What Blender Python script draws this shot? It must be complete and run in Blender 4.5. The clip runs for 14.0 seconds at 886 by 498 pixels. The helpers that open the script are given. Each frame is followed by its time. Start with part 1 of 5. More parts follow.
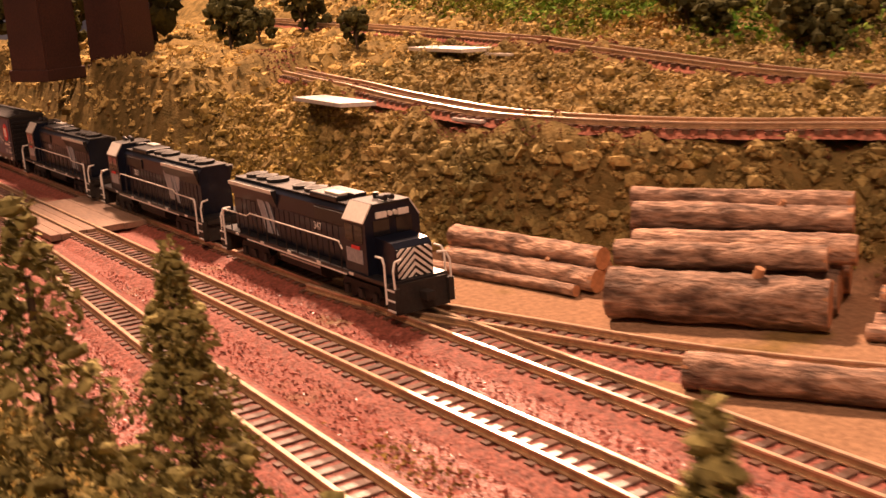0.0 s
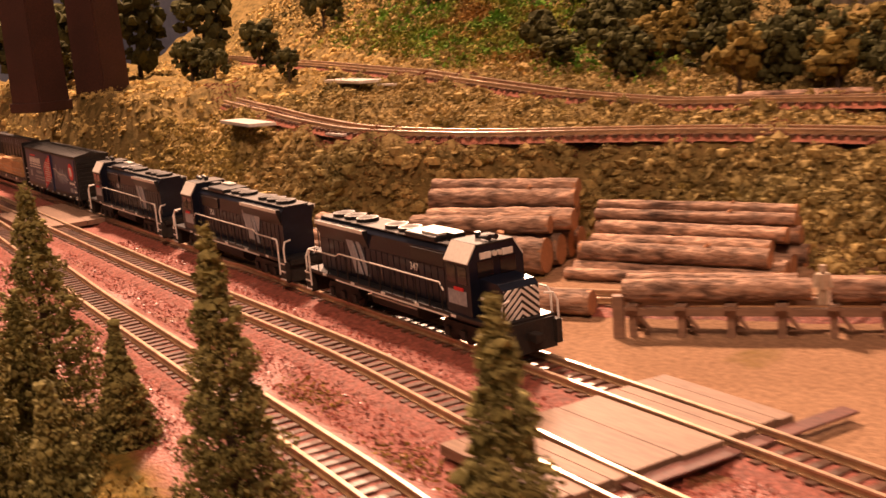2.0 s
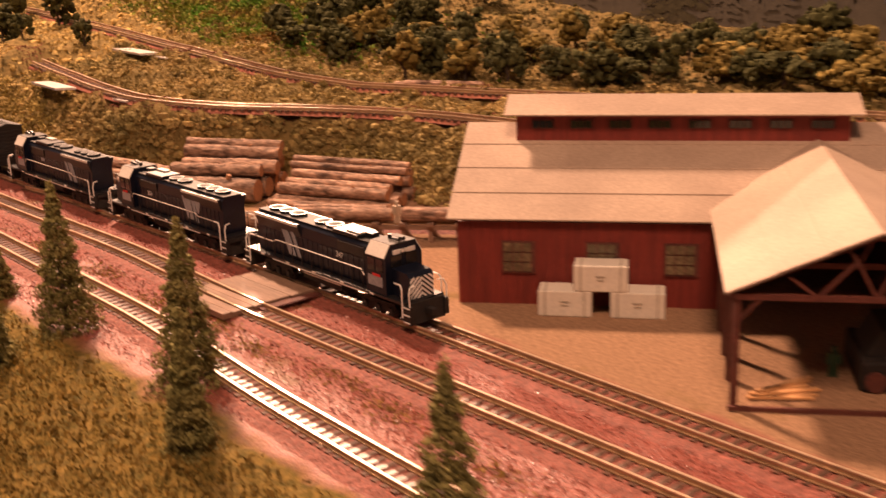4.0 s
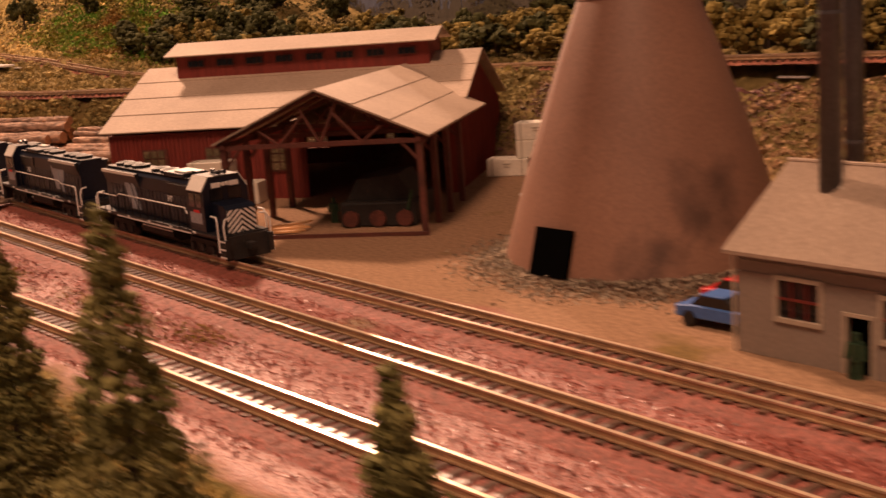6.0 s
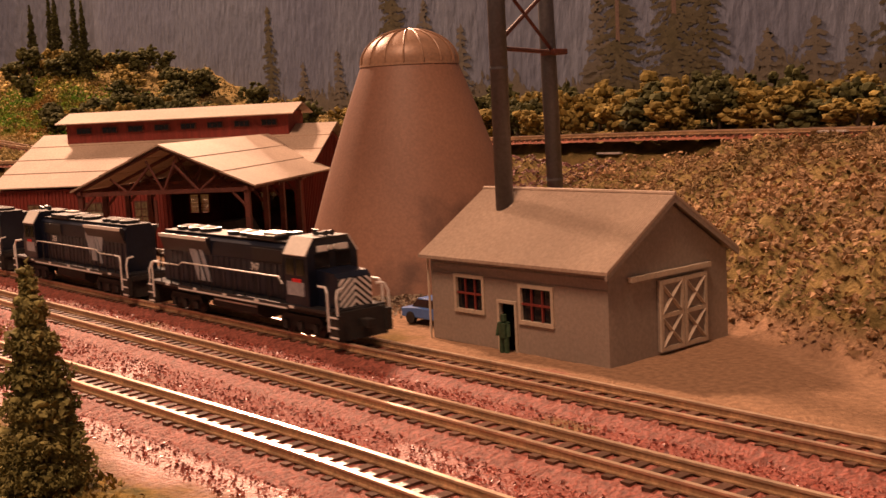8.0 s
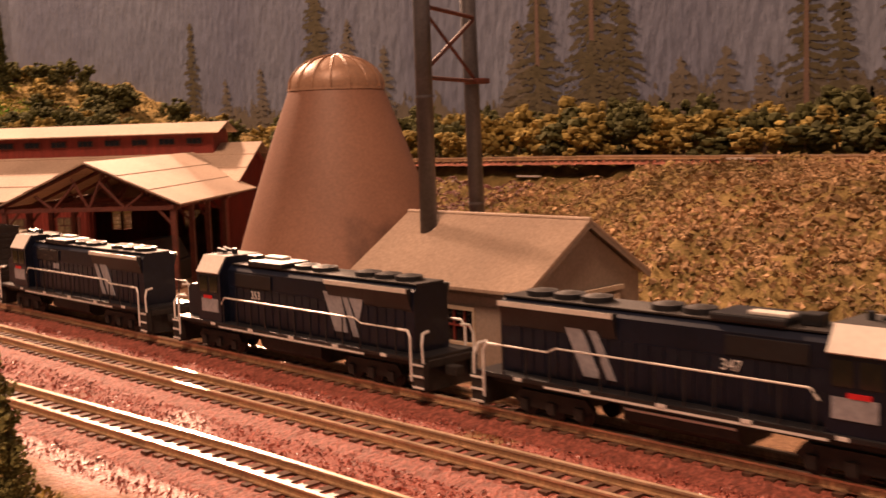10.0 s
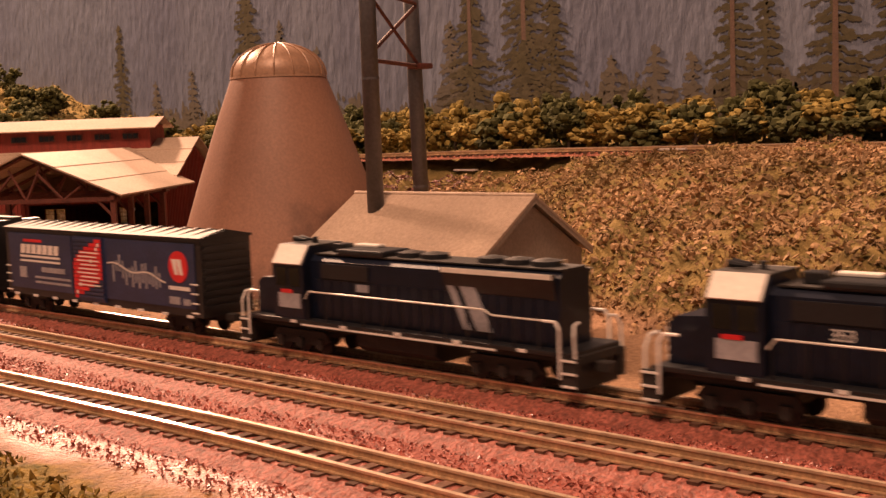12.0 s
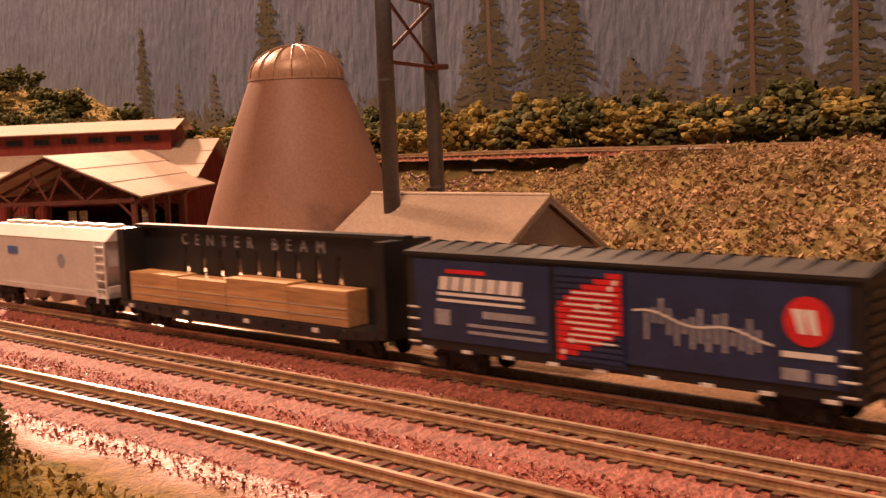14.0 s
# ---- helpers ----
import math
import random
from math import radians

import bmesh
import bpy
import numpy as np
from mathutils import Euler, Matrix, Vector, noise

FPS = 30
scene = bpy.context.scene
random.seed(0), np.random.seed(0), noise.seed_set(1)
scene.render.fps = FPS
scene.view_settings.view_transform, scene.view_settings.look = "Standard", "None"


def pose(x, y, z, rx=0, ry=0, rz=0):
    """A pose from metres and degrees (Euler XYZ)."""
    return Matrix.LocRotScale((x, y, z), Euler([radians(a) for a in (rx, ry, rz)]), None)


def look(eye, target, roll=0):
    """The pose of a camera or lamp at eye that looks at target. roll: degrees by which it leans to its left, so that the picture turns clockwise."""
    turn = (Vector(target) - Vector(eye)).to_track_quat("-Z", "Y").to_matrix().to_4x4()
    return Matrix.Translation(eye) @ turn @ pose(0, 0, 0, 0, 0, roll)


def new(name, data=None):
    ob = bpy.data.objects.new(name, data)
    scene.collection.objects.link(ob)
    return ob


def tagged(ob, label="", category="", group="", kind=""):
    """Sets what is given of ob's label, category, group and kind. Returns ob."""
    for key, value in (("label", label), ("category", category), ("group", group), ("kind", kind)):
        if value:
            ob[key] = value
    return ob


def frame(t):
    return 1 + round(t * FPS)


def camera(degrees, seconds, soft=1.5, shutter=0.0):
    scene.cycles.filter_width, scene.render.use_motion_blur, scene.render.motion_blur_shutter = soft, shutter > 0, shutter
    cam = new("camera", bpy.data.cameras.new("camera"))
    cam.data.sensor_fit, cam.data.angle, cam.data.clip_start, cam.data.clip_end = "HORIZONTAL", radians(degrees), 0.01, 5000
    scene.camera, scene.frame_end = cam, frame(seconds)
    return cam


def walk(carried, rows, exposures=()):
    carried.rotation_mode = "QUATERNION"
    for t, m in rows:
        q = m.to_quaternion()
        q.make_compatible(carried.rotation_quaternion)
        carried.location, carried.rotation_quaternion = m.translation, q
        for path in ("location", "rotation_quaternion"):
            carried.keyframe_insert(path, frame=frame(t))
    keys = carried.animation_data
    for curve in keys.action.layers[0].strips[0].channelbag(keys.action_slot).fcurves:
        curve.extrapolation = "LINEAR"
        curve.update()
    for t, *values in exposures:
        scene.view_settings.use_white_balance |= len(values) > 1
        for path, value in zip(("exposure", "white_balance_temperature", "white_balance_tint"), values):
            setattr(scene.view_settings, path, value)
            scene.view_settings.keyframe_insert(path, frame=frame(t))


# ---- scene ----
cam = camera(42.0, 14.0, shutter=0.5)
PATH = [
    (0, (-0.003, 0.155, 0.098), (-1.635, 1.215, -0.363), -4.0),
    (0.5, (0.033, 0.156, 0.099), (-1.611, 1.203, -0.35), -4.3),
    (1, (0.061, 0.158, 0.098), (-1.597, 1.19, -0.333), -4.0),
    (1.5, (0.097, 0.156, 0.101), (-1.569, 1.177, -0.328), -4.9),
    (2, (0.148, 0.144, 0.1), (-1.522, 1.167, -0.304), -4.9),
    (2.2, (0.166, 0.146, 0.101), (-1.501, 1.177, -0.293), -5.1),
    (4.3, (0.417, 0.033, 0.164), (-1.008, 1.315, -0.406), -1.6),
    (4.5, (0.444, 0.042, 0.156), (-1.016, 1.286, -0.41), -1.7),
    (5, (0.502, 0.068, 0.133), (-0.982, 1.296, -0.402), -2.0),
    (5.5, (0.555, 0.095, 0.11), (-0.97, 1.309, -0.337), -4.1),
    (6, (0.61, 0.113, 0.094), (-0.924, 1.324, -0.33), -4.3),
    (6.5, (0.654, 0.127, 0.081), (-0.873, 1.368, -0.279), -3.1),
    (7, (0.685, 0.124, 0.074), (-0.847, 1.374, -0.225), -4.5),
    (7.5, (0.702, 0.118, 0.07), (-0.832, 1.377, -0.182), -3.6),
    (7.7, (0.709, 0.118, 0.073), (-0.819, 1.384, -0.174), -3.3),
    (9.8, (0.719, 0.107, 0.073), (-0.737, 1.458, -0.156), -1.1),
    (10, (0.721, 0.107, 0.076), (-0.705, 1.492, -0.146), -1.9),
    (10.5, (0.721, 0.098, 0.074), (-0.668, 1.521, -0.143), -2.0),
    (11, (0.721, 0.096, 0.068), (-0.63, 1.555, -0.148), -1.7),
    (11.5, (0.722, 0.098, 0.067), (-0.62, 1.567, -0.141), -2.3),
    (12, (0.722, 0.097, 0.067), (-0.616, 1.569, -0.143), -2.1),
    (12.5, (0.723, 0.096, 0.067), (-0.61, 1.572, -0.144), -2.0),
    (13, (0.724, 0.096, 0.067), (-0.622, 1.56, -0.145), -1.7),
    (13.5, (0.724, 0.097, 0.067), (-0.635, 1.549, -0.139), -2.1),
    (14, (0.725, 0.097, 0.067), (-0.642, 1.543, -0.141), -2.4),
]
walk(cam, [(t, look(eye, target, roll)) for t, eye, target, roll in PATH],
     exposures=[(0, 0.0), (2.2, -0.05), (4.3, -0.1), (5.0, -0.2), (6.0, -0.42), (7.0, -0.22), (7.7, -0.12), (10.0, 0.17), (14.0, 0.26)])

# ---- light ----
world = bpy.data.worlds.new("room")
scene.world = world
world.use_nodes = True
world.node_tree.nodes["Background"].inputs[0].default_value = (1.0, 0.60, 0.46, 1)
world.node_tree.nodes["Background"].inputs[1].default_value = 0.16


def lamp(name, x, y, z, tx, ty, tz, size, watts, colour):
    data = bpy.data.lights.new(name, "AREA")
    data.shape, data.size, data.energy, data.color = "DISK", size, watts, colour
    ob = new(name, data)
    ob.matrix_world = look((x, y, z), (tx, ty, tz))
    return ob


WARM = (1.0, 0.565, 0.36)
lamp("room_lamp", -1.30, 0.62, 1.45, 0.1, 0.35, 0, 0.20, 104, WARM)
# Unseen fill lamp, added in front to brighten the right end.
lamp("room_lamp", 0.80, -0.45, 1.8, 0.45, 0.35, 0, 0.5, 40, WARM)
lamp("far_room_lamp", -4.0, 3.0, 1.55, 0.2, 0.3, 0, 0.34, 430, WARM)


# ---- helpers ----
def P(x, y, z=0, rz=0, rx=0, ry=0):
    return pose(x / 1000, y / 1000, z / 1000, rx, ry, rz)


def part(name, bm, material, parent=None, label=""):
    me = bpy.data.meshes.new(name)
    bmesh.ops.scale(bm, vec=(0.001, 0.001, 0.001), verts=bm.verts)
    bm.to_mesh(me)
    bm.free()
    me.materials.append(material)
    ob = new(name, me)
    ob.parent = parent
    if label:
        ob["label"] = label
    return ob


def again(name, mesh, parent, m=None):
    ob = new(name, mesh)
    ob.parent = parent
    if m is not None:
        ob.matrix_basis = m
    return ob


def thing(name, m, label, category, group=""):
    ob = new(name)
    ob.empty_display_size = 0.005
    ob.matrix_basis = m
    return tagged(ob, label, category, group)


def raw(name, verts, faces, material, parent=None, smooth=False):
    me = bpy.data.meshes.new(name)
    me.from_pydata([(a / 1000, b / 1000, c / 1000) for a, b, c in verts], [], faces)
    me.materials.append(material)
    if smooth:
        me.polygons.foreach_set("use_smooth", [True] * len(me.polygons))
    ob = new(name, me)
    ob.parent = parent
    return ob


def box(bm, x0, x1, y0, y1, z0, z1, bevel=0.0):
    m = Matrix.Translation(((x0 + x1) / 2, (y0 + y1) / 2, (z0 + z1) / 2)) @ Matrix.Diagonal((x1 - x0, y1 - y0, z1 - z0, 1))
    got = bmesh.ops.create_cube(bm, size=1, matrix=m)
    if bevel:
        es = list({e for v in got["verts"] for e in v.link_edges})
        bmesh.ops.bevel(bm, geom=es, offset=bevel, segments=2, affect="EDGES", profile=0.5)
    return bm


def B(x0, x1, y0, y1, z0, z1, bevel=0.0):
    return box(bmesh.new(), x0, x1, y0, y1, z0, z1, bevel)


def rod(bm, a, b, r, n=8, r2=None):
    a, b = Vector(a), Vector(b)
    d = b - a
    m = Matrix.Translation((a + b) / 2) @ d.to_track_quat("Z", "Y").to_matrix().to_4x4()
    bmesh.ops.create_cone(bm, cap_ends=True, segments=n, radius1=r, radius2=r if r2 is None else r2, depth=d.length, matrix=m)
    return bm


def R(a, b, r, n=8, r2=None):
    return rod(bmesh.new(), a, b, r, n, r2)


def prism(bm, pts, axis, lo, hi):
    """A closed outline pulled along an axis: 'x' takes (y, z) pairs, 'y' takes (x, z), 'z' takes (x, y)."""
    def at(p, d):
        return {"x": (d, p[0], p[1]), "y": (p[0], d, p[1]), "z": (p[0], p[1], d)}[axis]
    lov, hiv = [bm.verts.new(at(p, lo)) for p in pts], [bm.verts.new(at(p, hi)) for p in pts]
    n = len(pts)
    bm.faces.new(lov), bm.faces.new(hiv[::-1])
    for i in range(n):
        bm.faces.new((lov[i], hiv[i], hiv[(i + 1) % n], lov[(i + 1) % n]))
    bmesh.ops.recalc_face_normals(bm, faces=bm.faces)
    return bm


def PR(pts, axis, lo, hi):
    return prism(bmesh.new(), pts, axis, lo, hi)


def smooth(ob):
    ob.data.polygons.foreach_set("use_smooth", [True] * len(ob.data.polygons))
    return ob


# ---- materials ----
def mat(name, colour, rough=0.6, metal=0.0, vary=0.25, scale=120.0, bump=0.25, fine=900.0, second=None, spec=0.5, island=0.0, objvar=0.0, stretch=None, depth=0.0006):
    """A procedural surface: two scales of colour change, fine relief, optional change per piece."""
    m = bpy.data.materials.new(name)
    m.use_nodes = True
    nt = m.node_tree
    bs = nt.nodes["Principled BSDF"]
    bs.inputs["Roughness"].default_value, bs.inputs["Metallic"].default_value = rough, metal
    bs.inputs["Specular IOR Level"].default_value = spec
    co = nt.nodes.new("ShaderNodeTexCoord")
    src = co.outputs["Object"]
    if stretch:
        mp = nt.nodes.new("ShaderNodeMapping")
        mp.inputs["Scale"].default_value = stretch
        nt.links.new(src, mp.inputs[0])
        src = mp.outputs[0]
    n1, n2 = nt.nodes.new("ShaderNodeTexNoise"), nt.nodes.new("ShaderNodeTexNoise")
    n1.inputs["Scale"].default_value, n2.inputs["Scale"].default_value = scale, fine
    n1.inputs["Detail"].default_value = n2.inputs["Detail"].default_value = 6
    for n in (n1, n2):
        nt.links.new(src, n.inputs["Vector"])
    second = second or tuple(c * (1 - vary) for c in colour)
    ramp = nt.nodes.new("ShaderNodeValToRGB")
    ramp.color_ramp.elements[0].position, ramp.color_ramp.elements[1].position = 0.36, 0.62
    ramp.color_ramp.elements[0].color, ramp.color_ramp.elements[1].color = (*second, 1), (*colour, 1)
    nt.links.new(n1.outputs["Fac"], ramp.inputs[0])
    hv = nt.nodes.new("ShaderNodeHueSaturation")
    nt.links.new(ramp.outputs[0], hv.inputs["Color"])
    mr = nt.nodes.new("ShaderNodeMapRange")
    mr.inputs["To Min"].default_value, mr.inputs["To Max"].default_value = 1 - vary, 1 + vary
    mr.inputs["From Min"].default_value, mr.inputs["From Max"].default_value = 0.3, 0.7
    nt.links.new(n2.outputs["Fac"], mr.inputs["Value"])
    last = mr.outputs[0]
    if island or objvar:
        if island:
            g = nt.nodes.new("ShaderNodeNewGeometry")
            out = g.outputs["Random Per Island"]
        else:
            g = nt.nodes.new("ShaderNodeObjectInfo")
            out = g.outputs["Random"]
        amount = island or objvar
        m2 = nt.nodes.new("ShaderNodeMapRange")
        m2.inputs["To Min"].default_value, m2.inputs["To Max"].default_value = 1 - amount, 1 + amount
        nt.links.new(out, m2.inputs["Value"])
        mu = nt.nodes.new("ShaderNodeMath")
        mu.operation = "MULTIPLY"
        nt.links.new(last, mu.inputs[0]), nt.links.new(m2.outputs[0], mu.inputs[1])
        last = mu.outputs[0]
    nt.links.new(last, hv.inputs["Value"])
    nt.links.new(hv.outputs[0], bs.inputs["Base Color"])
    if bump:
        bu = nt.nodes.new("ShaderNodeBump")
        bu.inputs["Strength"].default_value, bu.inputs["Distance"].default_value = bump, depth
        nt.links.new(n2.outputs["Fac"], bu.inputs["Height"])
        nt.links.new(bu.outputs[0], bs.inputs["Normal"])
    return m


M_BLACK = mat("black_paint", (0.012, 0.012, 0.014), 0.42, vary=0.3, bump=0.08)
M_UNDER = mat("grimy_black_plastic", (0.018, 0.014, 0.012), 0.7, vary=0.4)
M_BLUE = mat("dark_blue_paint", (0.006, 0.009, 0.020), 0.30, vary=0.25, bump=0.06, spec=0.32)
M_BOXBLUE = mat("blue_car_paint", (0.019, 0.032, 0.088), 0.4, vary=0.2, bump=0.06)
M_WHITE = mat("white_paint", (0.75, 0.72, 0.68), 0.45, vary=0.08, bump=0.05)
M_GREYPRINT = mat("grey_print", (0.32, 0.32, 0.35), 0.5, vary=0.2, bump=0.0)
# Pale metal fittings; also paints the reflected light on cab roof edges.
M_METAL_AND_SHEEN = mat("pale_grey_metal_and_sheen", (0.68, 0.64, 0.58), 0.35, vary=0.08, bump=0.03)
M_RED = mat("bright_red_paint", (0.62, 0.02, 0.025), 0.45, vary=0.12, bump=0.05)
M_OLDGLASS = mat("dusty_window_glass", (0.16, 0.12, 0.07), 0.2, vary=0.4, scale=90, bump=0.0)
M_GLASS = mat("dark_window_glass", (0.01, 0.01, 0.012), 0.08, vary=0.1, bump=0.0)
M_RAIL = mat("brass_coloured_rail", (0.70, 0.52, 0.36), 0.3, 0.5, vary=0.2, bump=0.1, fine=300, scale=60)
M_RAILSIDE = mat("rail_web", (0.50, 0.33, 0.19), 0.36, 0.3, vary=0.3)
M_TIE = mat("dark_brown_tie", (0.12, 0.066, 0.045), 0.4, vary=0.3, objvar=0.35, island=0.0, spec=0.4)
M_TIES = mat("dark_brown_ties", (0.12, 0.066, 0.045), 0.4, vary=0.3, island=0.35, spec=0.4)
M_BALLAST = mat("red_ballast_stone", (0.34, 0.105, 0.076), 0.34, vary=0.3, island=0.6, spec=0.45)
M_BARNRED = mat("red_barn_siding", (0.21, 0.028, 0.018), 0.7, vary=0.3, scale=60, stretch=(8, 8, 0.6))
M_BARNDARK = mat("dark_red_timber", (0.11, 0.03, 0.02), 0.7, vary=0.3)
M_ROOF = mat("tan_roof_sheet", (0.42, 0.315, 0.235), 0.75, vary=0.16, scale=25, second=(0.34, 0.25, 0.185))
M_RUST = mat("rusty_brown_burner", (0.255, 0.132, 0.086), 0.55, vary=0.14, scale=16, second=(0.195, 0.096, 0.062), bump=0.12)


def scorch(m, x, y, z, reach):
    """A ragged dark burn mark on a surface, centred at a spot of its own space."""
    nt = m.node_tree
    bs = nt.nodes["Principled BSDF"]
    was = bs.inputs["Base Color"].links[0].from_socket
    co, n = nt.nodes.new("ShaderNodeTexCoord"), nt.nodes.new("ShaderNodeTexNoise")
    n.inputs["Scale"].default_value, n.inputs["Detail"].default_value = 42, 6
    nt.links.new(co.outputs["Object"], n.inputs["Vector"])
    far = nt.nodes.new("ShaderNodeVectorMath")
    far.operation = "DISTANCE"
    nt.links.new(co.outputs["Object"], far.inputs[0])
    far.inputs[1].default_value = (x / 1000, y / 1000, z / 1000)
    add = nt.nodes.new("ShaderNodeMath")
    add.operation = "MULTIPLY_ADD"
    nt.links.new(n.outputs["Fac"], add.inputs[0])
    add.inputs[1].default_value = reach / 1000 * 3.4
    nt.links.new(far.outputs["Value"], add.inputs[2])
    r = nt.nodes.new("ShaderNodeMapRange")
    r.inputs["From Min"].default_value, r.inputs["From Max"].default_value = reach / 1000 * 2.1, reach / 1000 * 2.7
    r.inputs["To Min"].default_value, r.inputs["To Max"].default_value = 0.72, 0.0
    nt.links.new(add.outputs[0], r.inputs["Value"])
    mx = nt.nodes.new("ShaderNodeMix")
    mx.data_type = "RGBA"
    nt.links.new(r.outputs[0], mx.inputs["Factor"]), nt.links.new(was, mx.inputs["A"])
    mx.inputs["B"].default_value = (0.045, 0.024, 0.018, 1)
    nt.links.new(mx.outputs["Result"], bs.inputs["Base Color"])


scorch(M_RUST, 34, -34, 10, 15)
scorch(M_RUST, 41, -19, 22, 16)
M_DOME = mat("brown_dome", (0.30, 0.175, 0.11), 0.45, 0.1, vary=0.15, bump=0.1)
M_FROST = mat("frosted_pane", (0.8, 0.72, 0.6), 0.5, vary=0.1, bump=0.0)
M_FROST.node_tree.nodes["Principled BSDF"].inputs["Transmission Weight"].default_value = 0.85
# Flat black standing for the shade inside open doors.
M_OPENING_DARK = mat("painted_opening_dark", (0.003, 0.003, 0.003), 1.0, vary=0.1, spec=0.0, bump=0.0)
M_SHED = mat("grey_shed_siding", (0.30, 0.245, 0.20), 0.75, vary=0.12, scale=40, bump=0.15)
M_TRIM = mat("pale_tan_trim", (0.50, 0.41, 0.31), 0.65, vary=0.12)
M_STACK = mat("dark_grey_stack", (0.085, 0.08, 0.085), 0.42, 0.1, vary=0.2, bump=0.06)
M_GLUE = mat("shiny_glue", (0.6, 0.5, 0.4), 0.12, vary=0.1, bump=0.1)
M_CRATE = mat("cream_lumber_wrap", (0.72, 0.66, 0.56), 0.6, vary=0.08, bump=0.1)
M_CRATELINE = mat("tan_strap", (0.42, 0.36, 0.28), 0.6, vary=0.1)
M_BARK = mat("log_bark", (0.42, 0.265, 0.185), 0.85, vary=0.5, scale=260, second=(0.11, 0.062, 0.042), bump=1.0, depth=0.0016, fine=650, objvar=0.3, stretch=(0.35, 1, 1))
M_CUT = mat("cut_wood", (0.48, 0.24, 0.12), 0.75, vary=0.2, scale=200)
M_LUMBER = mat("fresh_lumber", (0.55, 0.30, 0.13), 0.6, vary=0.2, scale=300, objvar=0.2, stretch=(0.1, 1, 1))
M_HOPPER = mat("pale_grey_hopper", (0.62, 0.56, 0.52), 0.4, vary=0.08, bump=0.04)
M_PLANK = mat("weathered_planks", (0.25, 0.155, 0.105), 0.7, vary=0.2, objvar=0.08, stretch=(0.2, 1, 1))
M_METALPLATE = mat("bare_metal_plate", (0.8, 0.74, 0.7), 0.3, 0.3, vary=0.15)
M_CONIFER = mat("conifer_foam", (0.26, 0.225, 0.085), 0.9, vary=0.3, island=0.35, spec=0.1, scale=60, second=(0.15, 0.14, 0.05), bump=0.8)
M_BUSHA = mat("olive_foam", (0.21, 0.155, 0.045), 0.9, vary=0.3, island=0.4, spec=0.1, scale=30)
M_BUSHB = mat("dark_green_foam", (0.072, 0.072, 0.028), 0.9, vary=0.3, island=0.4, spec=0.1, scale=30)
M_BUSHC = mat("yellow_green_foam", (0.27, 0.20, 0.06), 0.9, vary=0.3, island=0.4, spec=0.1, scale=30)
M_FARFOAM = mat("yellow_olive_foam", (0.50, 0.36, 0.135), 0.9, vary=0.3, island=0.35, spec=0.1, scale=14, second=(0.30, 0.23, 0.085))
M_HILL = mat("dull_olive_foam", (0.15, 0.112, 0.044), 0.9, vary=0.3, island=0.4, spec=0.1, scale=20, second=(0.09, 0.08, 0.03))
M_GREEN = mat("bright_green_foam", (0.09, 0.20, 0.022), 0.9, vary=0.35, island=0.5, spec=0.1, scale=25, second=(0.20, 0.11, 0.028))
M_CHIPS = mat("dry_brush_chips", (0.37, 0.268, 0.105), 0.85, vary=0.3, island=0.4, spec=0.15, scale=11, second=(0.17, 0.138, 0.05))
M_CHIPS_TAN = mat("tan_brush_chips", (0.34, 0.215, 0.118), 0.85, vary=0.3, island=0.4, spec=0.15, scale=11, second=(0.17, 0.115, 0.052))
M_UPPERBALLAST = mat("dull_red_ballast", (0.22, 0.078, 0.05), 0.85, vary=0.4, island=0.3, spec=0.1)
M_FLOCK = mat("ochre_flock", (0.24, 0.155, 0.038), 0.9, vary=0.3, island=0.45, spec=0.1)
M_TRUNK = mat("dark_trunk", (0.06, 0.038, 0.025), 0.85)
M_TOWER = mat("dark_brown_tower", (0.05, 0.015, 0.009), 0.75, vary=0.3, scale=30)
M_YELLOW = mat("yellow_machine_paint", (0.62, 0.33, 0.03), 0.4, vary=0.1)
M_CARBLUE = mat("toy_car_blue", (0.06, 0.15, 0.42), 0.35, vary=0.1)
M_FIGURE = mat("figure_green", (0.03, 0.07, 0.03), 0.7, vary=0.3)
M_GREYSTONE = mat("grey_gravel", (0.34, 0.27, 0.19), 0.8, vary=0.4, island=0.4)
M_SKY = mat("painted_sky", (0.125, 0.145, 0.20), 0.5, vary=0.10, scale=4, second=(0.095, 0.11, 0.165), bump=0.8, fine=60, stretch=(2.2, 2.2, 0.7), depth=0.0022)
M_PAINTTREE = mat("painted_tree", (0.062, 0.055, 0.032), 0.8, vary=0.15, scale=30, second=(0.078, 0.068, 0.046), bump=0.1, spec=0.1, island=0.22)
M_PAINTFAR = mat("painted_far_tree", (0.082, 0.07, 0.052), 0.8, vary=0.15, scale=30, bump=0.2, island=0.15)
M_PAINTTRUNK = mat("painted_trunk", (0.10, 0.056, 0.038), 0.7, vary=0.2)
M_BED = mat("packed_red_ballast", (0.27, 0.084, 0.06), 0.6, spec=0.3, vary=0.5, scale=500, second=(0.17, 0.05, 0.034), bump=1.0, fine=1100)


# ---- ground ----
def lerp(x, pts):
    a = pts[0]
    if x <= a[0]:
        return a[1]
    for b in pts:
        if x < b[0]:
            return a[1] + (b[1] - a[1]) * (x - a[0]) / (b[0] - a[0])
        a = b
    return a[1]


